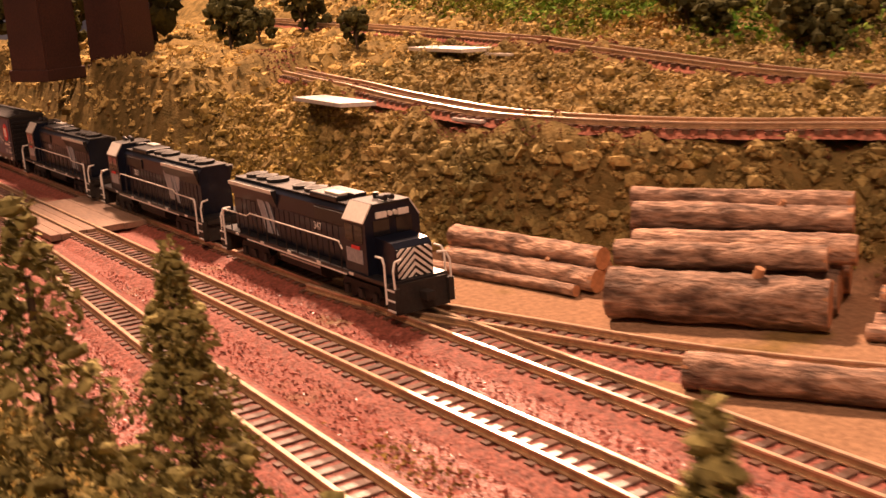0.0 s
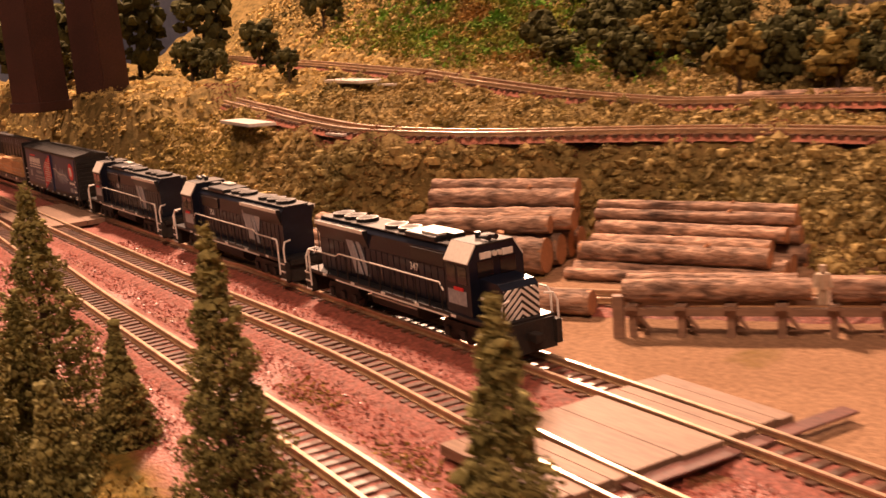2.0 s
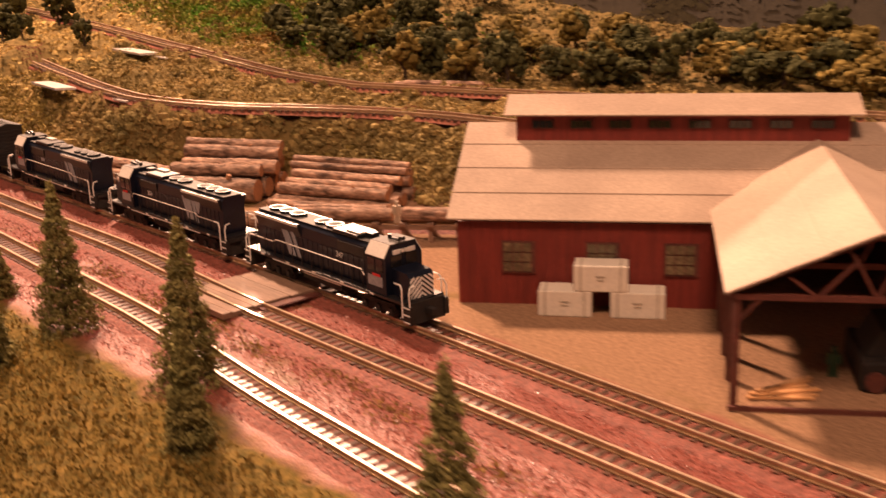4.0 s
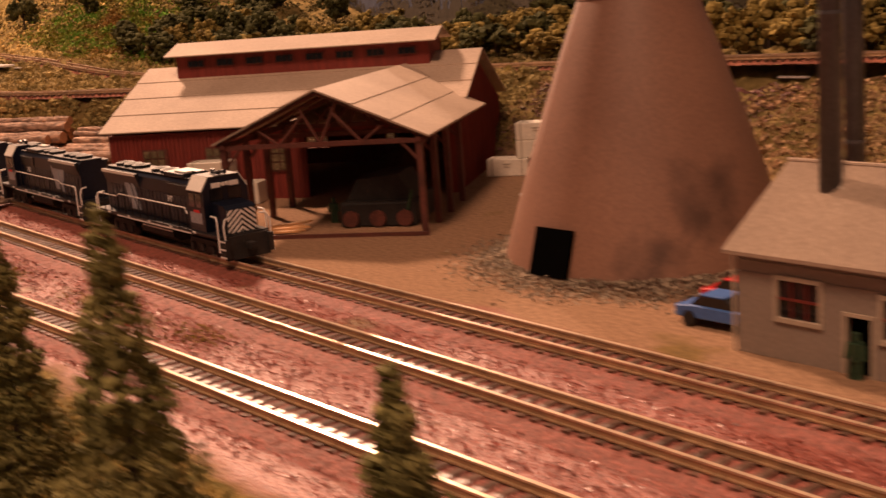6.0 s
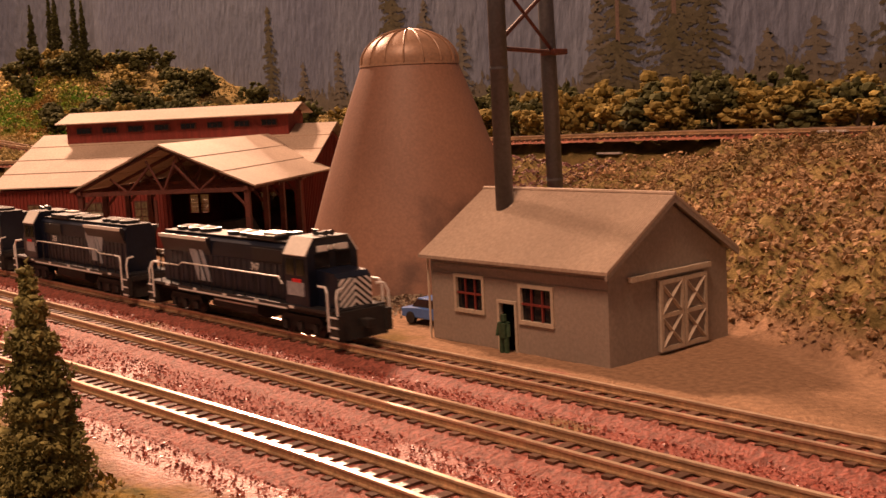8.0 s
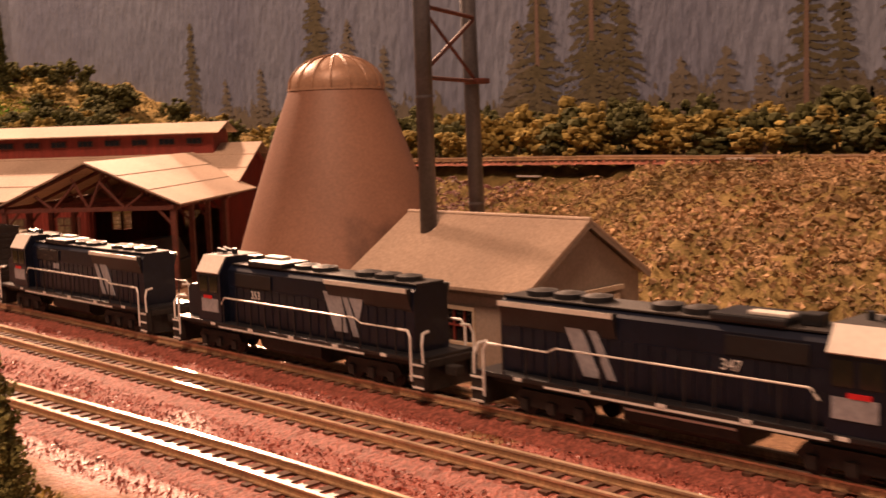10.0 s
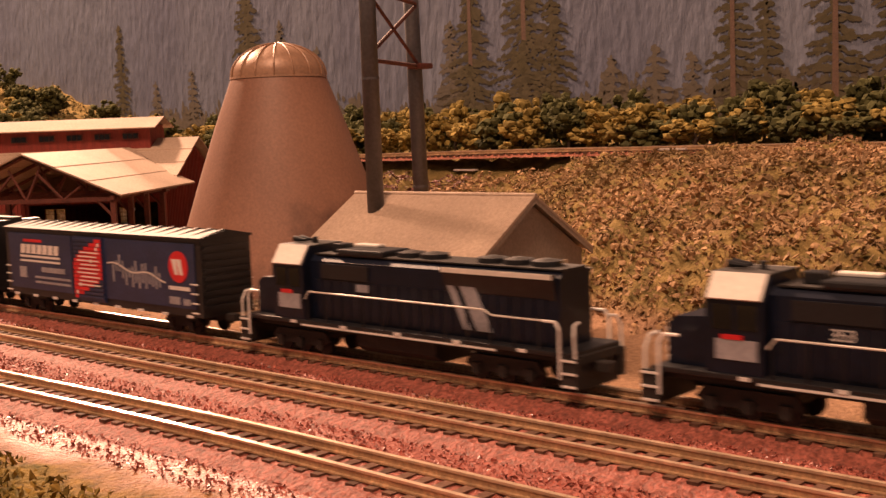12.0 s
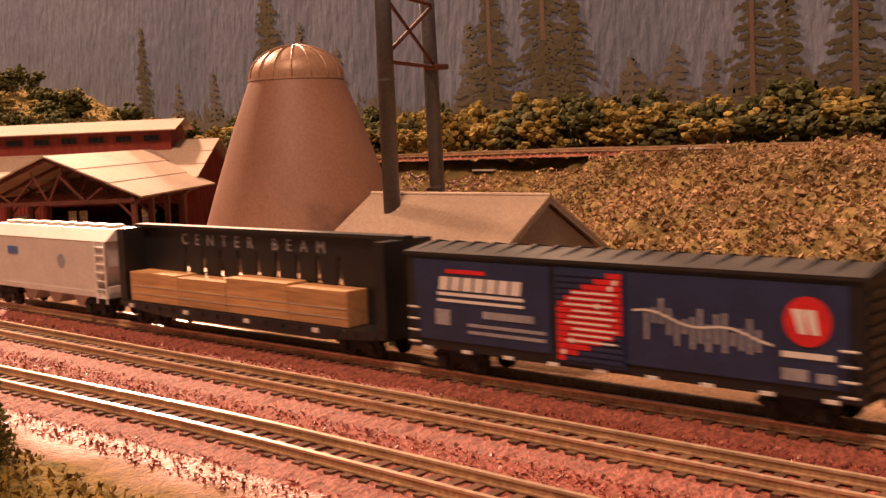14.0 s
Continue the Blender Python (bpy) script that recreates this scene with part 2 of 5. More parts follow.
TRACK1 = [(-900, 470), (-600, 432), (-470, 408), (-400, 400), (-330, 399), (-270, 421), (-222, 460), (-164, 494), (-104, 508), (0, 520), (200, 560)]
TRACK2 = [(-900, 560), (-610, 522), (-436, 492), (-300, 500), (-200, 540), (-100, 580), (0, 610), (150, 640), (393, 655), (900, 660)]
FRONT = [(-900, 275), (-600, 268), (-418, 261), (-283, 254), (-181, 251), (-44, 247), (60, 236), (160, 230), (260, 236), (390, 241), (515, 246), (700, 244), (1000, 240)]
SIDING = [(-330, 319), (-290, 322), (-248, 336), (-195, 350), (-152, 372), (-110, 400), (-60, 436), (-20, 466)]


def height(x, y):
    """Height of the ground: the level yard, the banks behind it and the shelves that carry the upper lines."""
    # foot of the bank
    foot = lerp(x, [(-900, 355), (-420, 350), (-330, 372), (-260, 400), (-200, 440), (-100, 455), (-20, 505), (120, 545), (300, 560), (420, 470), (470, 420), (501, 411), (524, 399), (549, 388), (599, 374), (900, 362)])
    t1 = lerp(x, TRACK1)
    t2 = lerp(x, TRACK2)
    h1 = lerp(x, [(-900, 56), (-450, 50), (-345, 45), (-250, 42), (-160, 40), (0, 38), (200, 38)])
    h2 = lerp(x, [(-900, 70), (-430, 62), (-250, 46), (0, 44), (300, 47), (600, 47), (900, 46)])
    if y <= foot:
        h = 0.0
    elif x < 150:
        a, b = t1 - 11, t1 + 11
        c, d = max(t2 - 11, b + 8), max(t2 + 13, b + 32)
        far = lerp(x, [(-900, 150), (-640, 128), (-560, 100), (-470, 76), (-330, 60), (-220, 54), (0, 52), (200, 50)])
        h = lerp(y, [(foot, 0), (max(a, foot + 8), h1), (max(b, foot + 30), h1), (max(c, foot + 38), h2), (max(d, foot + 62), h2), (max(d, foot + 62) + 130, far), (1000, far + 6)])
        if x > 0:
            k = x / 150
            h = h * (1 - k) + k * lerp(y, [(foot, 0), (foot + 75, 46), (1000, 50)])
    else:
        h = lerp(y, [(foot, 0), (foot + 22, lerp(x, [(150, 14), (400, 10), (500, 24), (700, 28)])), (foot + 95, lerp(x, [(150, 46), (350, 40), (500, 46), (700, 48)])), (max(645, foot + 100), 48), (1000, 52)])
    if x < -450 and y > 338:
        k = min(1.0, (-450 - x) / 110)
        h = max(h, k * 62 * min(1.0, (y - 338) / 30))
    front = lerp(y, [(60, -14), (150, -4), (205, 0)])
    if y < 205:
        h += front
    return h


def rough(x, y):
    if y > 345 and height(x, y) > 0.5:
        s = 5.4
    elif y < 215:
        s = 2.2
    else:
        return 0.35 * noise.noise(Vector((x / 9, y / 9, 0)))
    return s * noise.noise(Vector((x / 9, y / 9, 0))) + 1.1 * s * noise.noise(Vector((x / 34, y / 34, 4)))


def surface(x, y):
    return height(x, y) + rough(x, y)


def ground_material():
    m = bpy.data.materials.new("layout_ground")
    m.use_nodes = True
    nt = m.node_tree
    bs = nt.nodes["Principled BSDF"]
    bs.inputs["Roughness"].default_value = 0.42
    g = nt.nodes.new("ShaderNodeNewGeometry")
    sep = nt.nodes.new("ShaderNodeSeparateXYZ")
    nt.links.new(g.outputs["Position"], sep.inputs[0])

    def nz(scale, detail=8):
        n = nt.nodes.new("ShaderNodeTexNoise")
        n.inputs["Scale"].default_value, n.inputs["Detail"].default_value = scale, detail
        nt.links.new(g.outputs["Position"], n.inputs["Vector"])
        return n.outputs["Fac"]

    def ramp(fac, a, b, ca, cb):
        r = nt.nodes.new("ShaderNodeValToRGB")
        r.color_ramp.elements[0].position, r.color_ramp.elements[1].position = a, b
        r.color_ramp.elements[0].color, r.color_ramp.elements[1].color = (*ca, 1), (*cb, 1)
        nt.links.new(fac, r.inputs[0])
        return r.outputs[0]

    def mix(f, a, b):
        x = nt.nodes.new("ShaderNodeMix")
        x.data_type = "RGBA"
        nt.links.new(f, x.inputs["Factor"]), nt.links.new(a, x.inputs["A"]), nt.links.new(b, x.inputs["B"])
        return x.outputs["Result"]

    def mth(op, a, b):
        x = nt.nodes.new("ShaderNodeMath")
        x.operation = op
        for i, v in enumerate((a, b)):
            if isinstance(v, (int, float)):
                x.inputs[i].default_value = v
            else:
                nt.links.new(v, x.inputs[i])
        return x.outputs[0]

    def step(v, lo, hi):
        x = nt.nodes.new("ShaderNodeMapRange")
        x.inputs["From Min"].default_value, x.inputs["From Max"].default_value = lo, hi
        nt.links.new(v, x.inputs["Value"])
        return x.outputs[0]

    wob = mth("ADD", sep.outputs["Y"], mth("MULTIPLY", mth("SUBTRACT", nz(28), 0.5), 0.035))
    red = ramp(nz(700), 0.32, 0.68, (0.15, 0.036, 0.026), (0.34, 0.105, 0.075))
    dirt = ramp(nz(500), 0.3, 0.7, (0.215, 0.13, 0.08), (0.355, 0.22, 0.135))
    hill = ramp(nz(160), 0.3, 0.7, (0.085, 0.066, 0.025), (0.25, 0.175, 0.068))
    grass = ramp(nz(300), 0.3, 0.7, (0.07, 0.06, 0.016), (0.22, 0.145, 0.038))
    base = mix(step(wob, 0.326, 0.334), red, dirt)
    tuft = mth("MULTIPLY", step(nz(22, 3), 0.62, 0.70), 0.7)
    base = mix(tuft, base, grass)
    base = mix(step(sep.outputs["Z"], 0.004, 0.010), base, hill)
    base = mix(step(wob, 0.222, 0.212), base, grass)
    nt.links.new(base, bs.inputs["Base Color"])
    dull = mth("MAXIMUM", mth("MAXIMUM", step(wob, 0.326, 0.334), step(wob, 0.222, 0.212)), step(sep.outputs["Z"], 0.004, 0.010))
    nt.links.new(mth("ADD", mth("MULTIPLY", dull, 0.35), 0.55), bs.inputs["Roughness"])
    nt.links.new(mth("SUBTRACT", 0.3, mth("MULTIPLY", dull, 0.25)), bs.inputs["Specular IOR Level"])
    bu = nt.nodes.new("ShaderNodeBump")
    bu.inputs["Strength"].default_value, bu.inputs["Distance"].default_value = 0.8, 0.0012
    nt.links.new(nz(900), bu.inputs["Height"])
    nt.links.new(bu.outputs[0], bs.inputs["Normal"])
    return m


def build_ground():
    xs, ys = np.arange(-1150, 1101, 5.0), np.arange(40, 901, 5.0)
    verts = [(x, y, surface(x, y)) for y in ys for x in xs]
    w = len(xs)
    faces = [(j * w + i, j * w + i + 1, (j + 1) * w + i + 1, (j + 1) * w + i) for j in range(len(ys) - 1) for i in range(w - 1)]
    ob = raw("ground", verts, faces, ground_material(), smooth=True)
    tagged(ob, "red ballast yard with tan dirt and brushy brown banks", "ground", kind="structure")


build_ground()


def build_backdrop():
    pts = [(-1400, -300), (-1400, 560), (-1250, 760), (-950, 860), (-500, 880), (1300, 880), (1500, 400), (1500, -300)]
    bm = bmesh.new()
    for a, b in zip(pts, pts[1:]):
        d = (Vector(b) - Vector(a)).normalized()
        n = Vector((-d.y, d.x)) * 12
        q = [bm.verts.new((p[0] + o.x, p[1] + o.y, z)) for z in (-80, 305) for p, o in ((a, n * 0), (b, n * 0), (b, n), (a, n))]
        for f in ((0, 1, 2, 3), (7, 6, 5, 4), (0, 4, 5, 1), (1, 5, 6, 2), (2, 6, 7, 3), (3, 7, 4, 0)):
            bm.faces.new([q[i] for i in f])
    bmesh.ops.recalc_face_normals(bm, faces=bm.faces)
    ob = part("backdrop", bm, M_SKY)
    tagged(ob, "painted blue-grey sky backdrop with brushed texture", "backdrop", kind="structure")
    rng = random.Random(5)
    # painted conifers, flat on the wall

    def dab(vs, fs, x, y, z, long, high, slope):
        """One flat brush stroke with a pointed tip."""
        b0 = len(vs)
        for u, w in ((-0.5, 0), (-0.2, 0.5), (0.25, 0.4), (0.5, -0.1), (0.2, -0.45), (-0.25, -0.5)):
            vs.append((x + u * long, y, z + w * high * rng.uniform(0.7, 1.3) - u * long * slope))
        fs.append(tuple(range(b0, b0 + 6)))

    def conifer(x, base, top, wide, material, trunk):
        vs, fs = [], []
        tall = top - base
        tiers = max(9, int(tall / (4.5 if wide > 40 else 6.5)))
        for i in range(tiers):
            k = (i + 0.5) / tiers
            z = top - tall * k
            y = -0.012 * i
            dab(vs, fs, rng.uniform(-1, 1), y, z, max(2.5, wide * 0.16), tall / tiers * 1.5, 0)
            for side in (-1, 1):
                reach = wide * (0.06 + 0.94 * k ** 0.8) * rng.uniform(0.45, 1.05)
                drop = rng.uniform(0.05, 0.45)
                n = 3 + int(reach / 3.2)
                for j in range(n):
                    if rng.random() < 0.16:
                        continue
                    u = reach * (j + rng.uniform(0.2, 0.8)) / n
                    dab(vs, fs, side * u, y - 0.002 * j - (0.004 if side > 0 else 0.008), z - u * drop + rng.uniform(-1.4, 1.4), rng.uniform(6, 12) * (1 - 0.35 * j / n), rng.uniform(2.4, 5.6) * (1 - 0.4 * j / n), side * rng.uniform(-0.1, 0.5))
        root = thing("painted_conifer", P(x, 879.3, 0), "soft brown-green conifer painted flat on the sky backdrop", "painted tree", "painted trees")
        raw("foliage", vs, fs, material, root)
        if trunk:
            w = min(wide * 0.07, 3.2)
            raw("trunk", [(-w, -0.25, base - 25), (w, -0.25, base - 25), (w * 0.6, -0.25, top - tall * 0.2), (-w * 0.6, -0.25, top - tall * 0.2)], [(0, 1, 2, 3)], M_PAINTTRUNK, root)

    for x, base, top, wide, far, trunk in PAINTED:
        conifer(x, base, top, wide, M_PAINTFAR if far else M_PAINTTREE, trunk)
    # low painted treeline
    vs, fs = [], []
    x = -1000
    while x < 1000:
        h = 88 + 22 * noise.noise(Vector((x / 60, 0, 0))) + rng.uniform(-8, 8)
        vs += [(x, 879.75, 20), (x, 879.75, h)]
        x += 7
    for i in range(len(vs) // 2 - 1):
        fs.append((2 * i, 2 * i + 2, 2 * i + 3, 2 * i + 1))
    for i in range(0, 2 * (len(vs) // 2), 2):
        px, _, pz = vs[i + 1]
        for _k in range(6):
            dab(vs, fs, px + rng.uniform(-5, 5), 879.7 - 0.004 * _k, pz + rng.uniform(-14, 7), rng.uniform(3, 6), rng.uniform(5, 11), rng.uniform(-0.6, 0.6))
    tagged(raw("painted_treeline", vs, fs, M_PAINTFAR), "hazy brown far woods painted on the backdrop", "painted woods", kind="stuff")


PAINTED = [(-783, 60, 262, 66, 0, 0), (-850, 60, 235, 50, 0, 0), (-700, 60, 150, 30, 1, 0), (-592, 70, 166, 15, 1, 0), (-640, 70, 140, 20, 1, 0), (-500, 84, 201, 27, 0, 0), (-545, 60, 128, 30, 1, 0),
           (-258, 60, 232, 52, 0, 0), (-205, 60, 180, 34, 1, 0), (-150, 60, 150, 30, 1, 0), (52, 55, 215, 42, 0, 1), (28, 55, 160, 30, 1, 0), (112, 55, 232, 52, 0, 1), (142, 55, 190, 36, 0, 0), (200, 55, 118, 26, 1, 0),
           (240, 50, 124, 34, 1, 0), (272, 50, 116, 26, 1, 0), (306, 50, 205, 36, 0, 1), (332, 50, 170, 26, 0, 0), (384, 50, 215, 40, 0, 1), (425, 50, 190, 40, 0, 0), (480, 50, 230, 46, 0, 1), (560, 50, 200, 46, 0, 0), (-360, 60, 140, 26, 1, 0), (-430, 60, 130, 24, 1, 0)]
build_backdrop()


# ---- tracks ----
def rail_profile():
    return [(-0.9, 0), (0.9, 0), (0.9, 0.35), (0.35, 0.5), (0.35, 1.45), (0.55, 1.6), (0.55, 2.1), (-0.55, 2.1), (-0.55, 1.6), (-0.35, 1.45), (-0.35, 0.5), (-0.9, 0.35)]


def dense(pts, step=20):
    """A smooth line through the points: places and headings at even steps."""
    xs = np.arange(pts[0][0], pts[-1][0] + 0.1, step)
    ys = np.interp(xs, [p[0] for p in pts], [p[1] for p in pts])
    for _ in range(6):
        ys[1:-1] = (ys[:-2] + 2 * ys[1:-1] + ys[2:]) / 4
    return xs, ys


def build_track(name, pts, zf, label, span, gauge=10.0, pitch=4.9, bed_material=M_BED):
    root = thing(name, P(0, 0, 0), label, "railway track")
    xs, ys = dense(pts, 10)
    dx, dy = np.gradient(xs), np.gradient(ys)
    ln = np.hypot(dx, dy)
    nx, ny = -dy / ln, dx / ln
    prof = rail_profile()
    for side in (-1, 1):
        vs, fs = [], []
        n = len(prof)
        for i in range(len(xs)):
            for o, z in prof:
                k = side * gauge / 2 + o
                vs.append((xs[i] + nx[i] * k, ys[i] + ny[i] * k, zf(xs[i]) + 2.3 + z))
        for i in range(len(xs) - 1):
            for j in range(n):
                a, b = i * n + j, i * n + (j + 1) % n
                fs.append((a, a + n, b + n, b))
        ob = raw("rail", vs, fs, M_RAIL, root)
        ob.data.materials.append(M_RAILSIDE)
        ob.data.polygons.foreach_set("material_index", [0 if j % n in (5, 6, 7) else 1 for j in range(len(fs))])
    # packed ballast up to the tops of the ties
    across = (-13.5, -11.2, -8.6, -6.4, -4.2, -2.0, 0, 2.0, 4.2, 6.4, 8.6, 11.2, 13.5)
    rise = (-0.3, 0.6, 1.6, 1.9, 1.85, 1.8, 1.8, 1.8, 1.85, 1.9, 1.6, 0.6, -0.3)
    if bed_material is M_UPPERBALLAST:
        across = [o * 0.72 for o in across]
    bxs = np.arange(xs[0], xs[-1], 2.0)
    bys, bnx, bny = np.interp(bxs, xs, ys), np.interp(bxs, xs, nx), np.interp(bxs, xs, ny)
    vs, fs, w = [], [], len(across)
    for i in range(len(bxs)):
        for o, z in zip(across, rise):
            px, py = bxs[i] + bnx[i] * o, bys[i] + bny[i] * o
            vs.append((px, py, zf(bxs[i]) + z + 0.55 * noise.noise(Vector((px / 2.1, py / 2.1, o)))))
    for i in range(len(bxs) - 1):
        for j in range(w - 1):
            fs.append((i * w + j, (i + 1) * w + j, (i + 1) * w + j + 1, i * w + j + 1))
    bed = raw("ballast_bed", vs, fs, bed_material, root)
    bed["kind"] = "stuff"
    tie = bmesh.new()
    box(tie, -1.15, 1.15, -7.6, 7.6, 0.2, 2.3)
    me = part("tie", tie, M_TIE, root)
    rest_v, rest_f = [], []
    s, count, first = 0.0, 0, True
    rng = random.Random(len(pts))
    cum = np.concatenate([[0], np.cumsum(np.hypot(np.diff(xs), np.diff(ys)))])
    while s < cum[-1]:
        x, y = float(np.interp(s, cum, xs)), float(np.interp(s, cum, ys))
        a = math.degrees(math.atan2(np.interp(s, cum, dy), np.interp(s, cum, dx))) + rng.uniform(-1, 1)
        m = P(x, y, zf(x) + rng.uniform(-0.1, 0.1), a)
        if span[0] <= x <= span[1] and count < 290:
            if first:
                me.matrix_basis, first = m, False
            else:
                again("tie", me.data, root, m)
            count += 1
        else:
            b = len(rest_v)
            for px in (-1.15, 1.15):
                for py in (-7.6, 7.6):
                    for pz in (0.2, 2.3):
                        v = m @ Vector((px / 1000, py / 1000, pz / 1000))
                        rest_v.append(tuple(c * 1000 for c in v))
            rest_f += [tuple(b + i for i in f) for f in ((0, 1, 3, 2), (4, 6, 7, 5), (0, 4, 5, 1), (2, 3, 7, 6), (1, 5, 7, 3), (0, 2, 6, 4))]
        s += pitch
    if rest_v:
        ob = raw("ties", rest_v, rest_f, M_TIES, root)
        ob["kind"] = "stuff"
    return root


flat = lambda x: 0.0
MAINY, MIDY = 317.0, 284.0
MID = [(-1150, 291), (-450, 290), (-285, 289), (-145, 291), (-34, 284), (200, 282), (440, 282), (1050, 282)]
MAIN = [(-1150, 322), (-250, 322.5), (-100, 323), (0, 321.5), (100, 318.8), (220, 317), (1050, 317)]
build_track("railway_track", MAIN, flat, "gently bending main line with brassy rails on dark brown ties", (-320, 700))
build_track("railway_track", MID, flat, "middle line with brassy rails on dark brown ties", (-420, 660))
build_track("railway_track", FRONT, flat, "front passing line with brassy rails on dark ties", (-420, 620))
build_track("railway_track", SIDING, flat, "curving log siding leaving the main line", (-330, 0))
build_track("railway_track", TRACK1[:-1], lambda x: lerp(x, [(-900, 56), (-450, 50), (-345, 45), (-250, 42), (-160, 40), (0, 38), (200, 38)]) + 0.5, "upper line on a narrow shelf of the bank", (-520, 0), bed_material=M_UPPERBALLAST)
build_track("railway_track", TRACK2, lambda x: lerp(x, [(-900, 70), (-430, 62), (-250, 46), (0, 44), (300, 47), (600, 47), (900, 46)]) + 0.8, "highest line along the back of the layout", (-560, -100), bed_material=M_UPPERBALLAST)


# ---- plants ----
def chip_cloud(name, spots, size, material, parent=None, tall=1.0):
    """Loose flecks of foam: each one a small crooked wedge of four faces."""
    rng = random.Random(len(spots))
    vs, fs = [], []
    for x, y, z in spots:
        s = size * rng.uniform(0.5, 1.5)
        b = len(vs)
        for _ in range(4):
            vs.append((x + rng.uniform(-s, s), y + rng.uniform(-s, s), z + rng.uniform(-s, s) * tall))
        fs += [(b, b + 1, b + 2), (b, b + 3, b + 1), (b + 1, b + 3, b + 2), (b, b + 2, b + 3)]
    return raw(name, vs, fs, material, parent)


def lump_shapes(sub, jag, seed, kinds=12):
    """A few torn, lumpy balls to draw from."""
    bm = bmesh.new()
    bmesh.ops.create_icosphere(bm, subdivisions=sub, radius=1)
    co = np.array([v.co[:] for v in bm.verts])
    fs = np.array([[v.index for v in f.verts] for f in bm.faces])
    bm.free()
    r = np.random.RandomState(seed)
    out = []
    for _ in range(kinds):
        k = np.ones(len(co))
        for f in (1.7, 3.1, 5.3):
            k += 0.5 * jag / f ** 0.4 * np.sin(co @ r.normal(0, f, 3) + r.uniform(0, 6.28))
        k += r.uniform(-jag, jag, len(co)) * 0.75
        out.append(co * np.maximum(k, 0.25)[:, None])
    return out, fs


LUMPS = {1: lump_shapes(1, 0.5, 3), 2: lump_shapes(2, 0.5, 4)}


def lump_cloud(name, spots, material, parent=None, sub=1, flat=0.75, seed=1):
    """Torn lumps of foam at (x, y, z, radius), joined."""
    shapes, base = LUMPS[sub]
    r = np.random.RandomState(seed)
    vs, fs, at = [], [], 0
    for x, y, z, k in spots:
        c = shapes[r.randint(len(shapes))]
        a = r.uniform(0, 6.28)
        m = np.array(((math.cos(a), -math.sin(a), 0), (math.sin(a), math.cos(a), 0), (0, 0, flat))) * k * r.uniform(0.8, 1.2, (3, 1))
        vs.append(c @ m.T + (x, y, z))
        fs.append(base + at)
        at += len(c)
    vs, fs = np.concatenate(vs) / 1000, np.concatenate(fs)
    me = bpy.data.meshes.new(name)
    me.vertices.add(len(vs)), me.loops.add(fs.size), me.polygons.add(len(fs))
    me.vertices.foreach_set("co", vs.ravel())
    me.loops.foreach_set("vertex_index", fs.ravel().astype(np.int32))
    me.polygons.foreach_set("loop_start", np.arange(0, fs.size, 3, dtype=np.int32))
    me.polygons.foreach_set("use_smooth", [False] * len(fs))
    me.update(calc_edges=True)
    me.materials.append(material)
    ob = new(name, me)
    ob.parent = parent
    return ob


def conifer_mesh(seed, tallness, wide, count):
    rng = random.Random(seed)
    spots = []
    for _ in range(count):
        k = rng.random() ** 0.62
        layer = 0.78 + 0.22 * math.sin(k * 46 + seed)
        a = rng.uniform(0, math.tau)
        lobes = 0.82 + 0.26 * noise.noise(Vector((math.cos(a) * 1.5, math.sin(a) * 1.5, k * 7 + seed)))
        r = wide * (0.05 + 0.95 * k) * layer * lobes * rng.uniform(0.35, 1.0) ** 0.45
        spots.append((math.cos(a) * r, math.sin(a) * r, tallness * (1 - k) + rng.uniform(-1, 1) - 0.12 * r))
    return spots


def build_conifer(x, y, z, tall, wide, seed, lean=0):
    root = thing("conifer", P(x, y, z, seed * 40, lean, 0), "olive-green foam model conifer on the grassy front edge", "conifer", "foreground conifers")
    part("trunk", R((0, 0, -3), (0, 0, tall * 0.9), 1.5, 7, 0.4), M_TRUNK, root)
    r = random.Random(seed)
    crown = lump_cloud("crown", [(*p, r.uniform(0.7, 1.4)) for p in conifer_mesh(seed, tall, wide * 0.9, 420)], M_CONIFER, root, 1, 0.7, seed)
    chip_cloud("needle_tuft", conifer_mesh(seed + 30, tall, wide * 1.08, 9500), 0.62, M_CONIFER, root)["kind"] = "stuff"


CONIFERS = [(-146, 205, 67, 24), (-66, 221, 63, 19), (24, 227, 63, 19), (-119, 181, 80, 31), (-95, 178, 58, 21), (-120, 194, 46, 17), (-132, 218, 31, 11), (-58, 185, 42, 15),
            (208, 187, 72, 22), (293, 186, 55, 18), (371, 184, 59, 18), (466, 170, 71, 22), (486, 200, 46, 16), (72, 199, 48, 12)]
for i, (x, y, tip, wide) in enumerate(CONIFERS):
    z0 = surface(x, y)
    build_conifer(x, y, z0, tip - z0, wide, i + 1)


def bush_spots(seed, r, tall, count):
    rng = random.Random(seed)
    lumps = [(rng.uniform(-0.6, 0.6) * r, rng.uniform(-0.6, 0.6) * r, tall * rng.uniform(0.35, 0.9), r * rng.uniform(0.3, 0.55)) for _ in range(9)]
    spots = []
    for _ in range(count):
        lx, ly, lz, lr = rng.choice(lumps)
        d = Vector((rng.gauss(0, 1), rng.gauss(0, 1), rng.gauss(0, 1))).normalized() * lr * rng.uniform(0.6, 1)
        spots.append((lx + d.x, ly + d.y, max(0.5, lz + d.z)))
    return spots


BUSH = {}


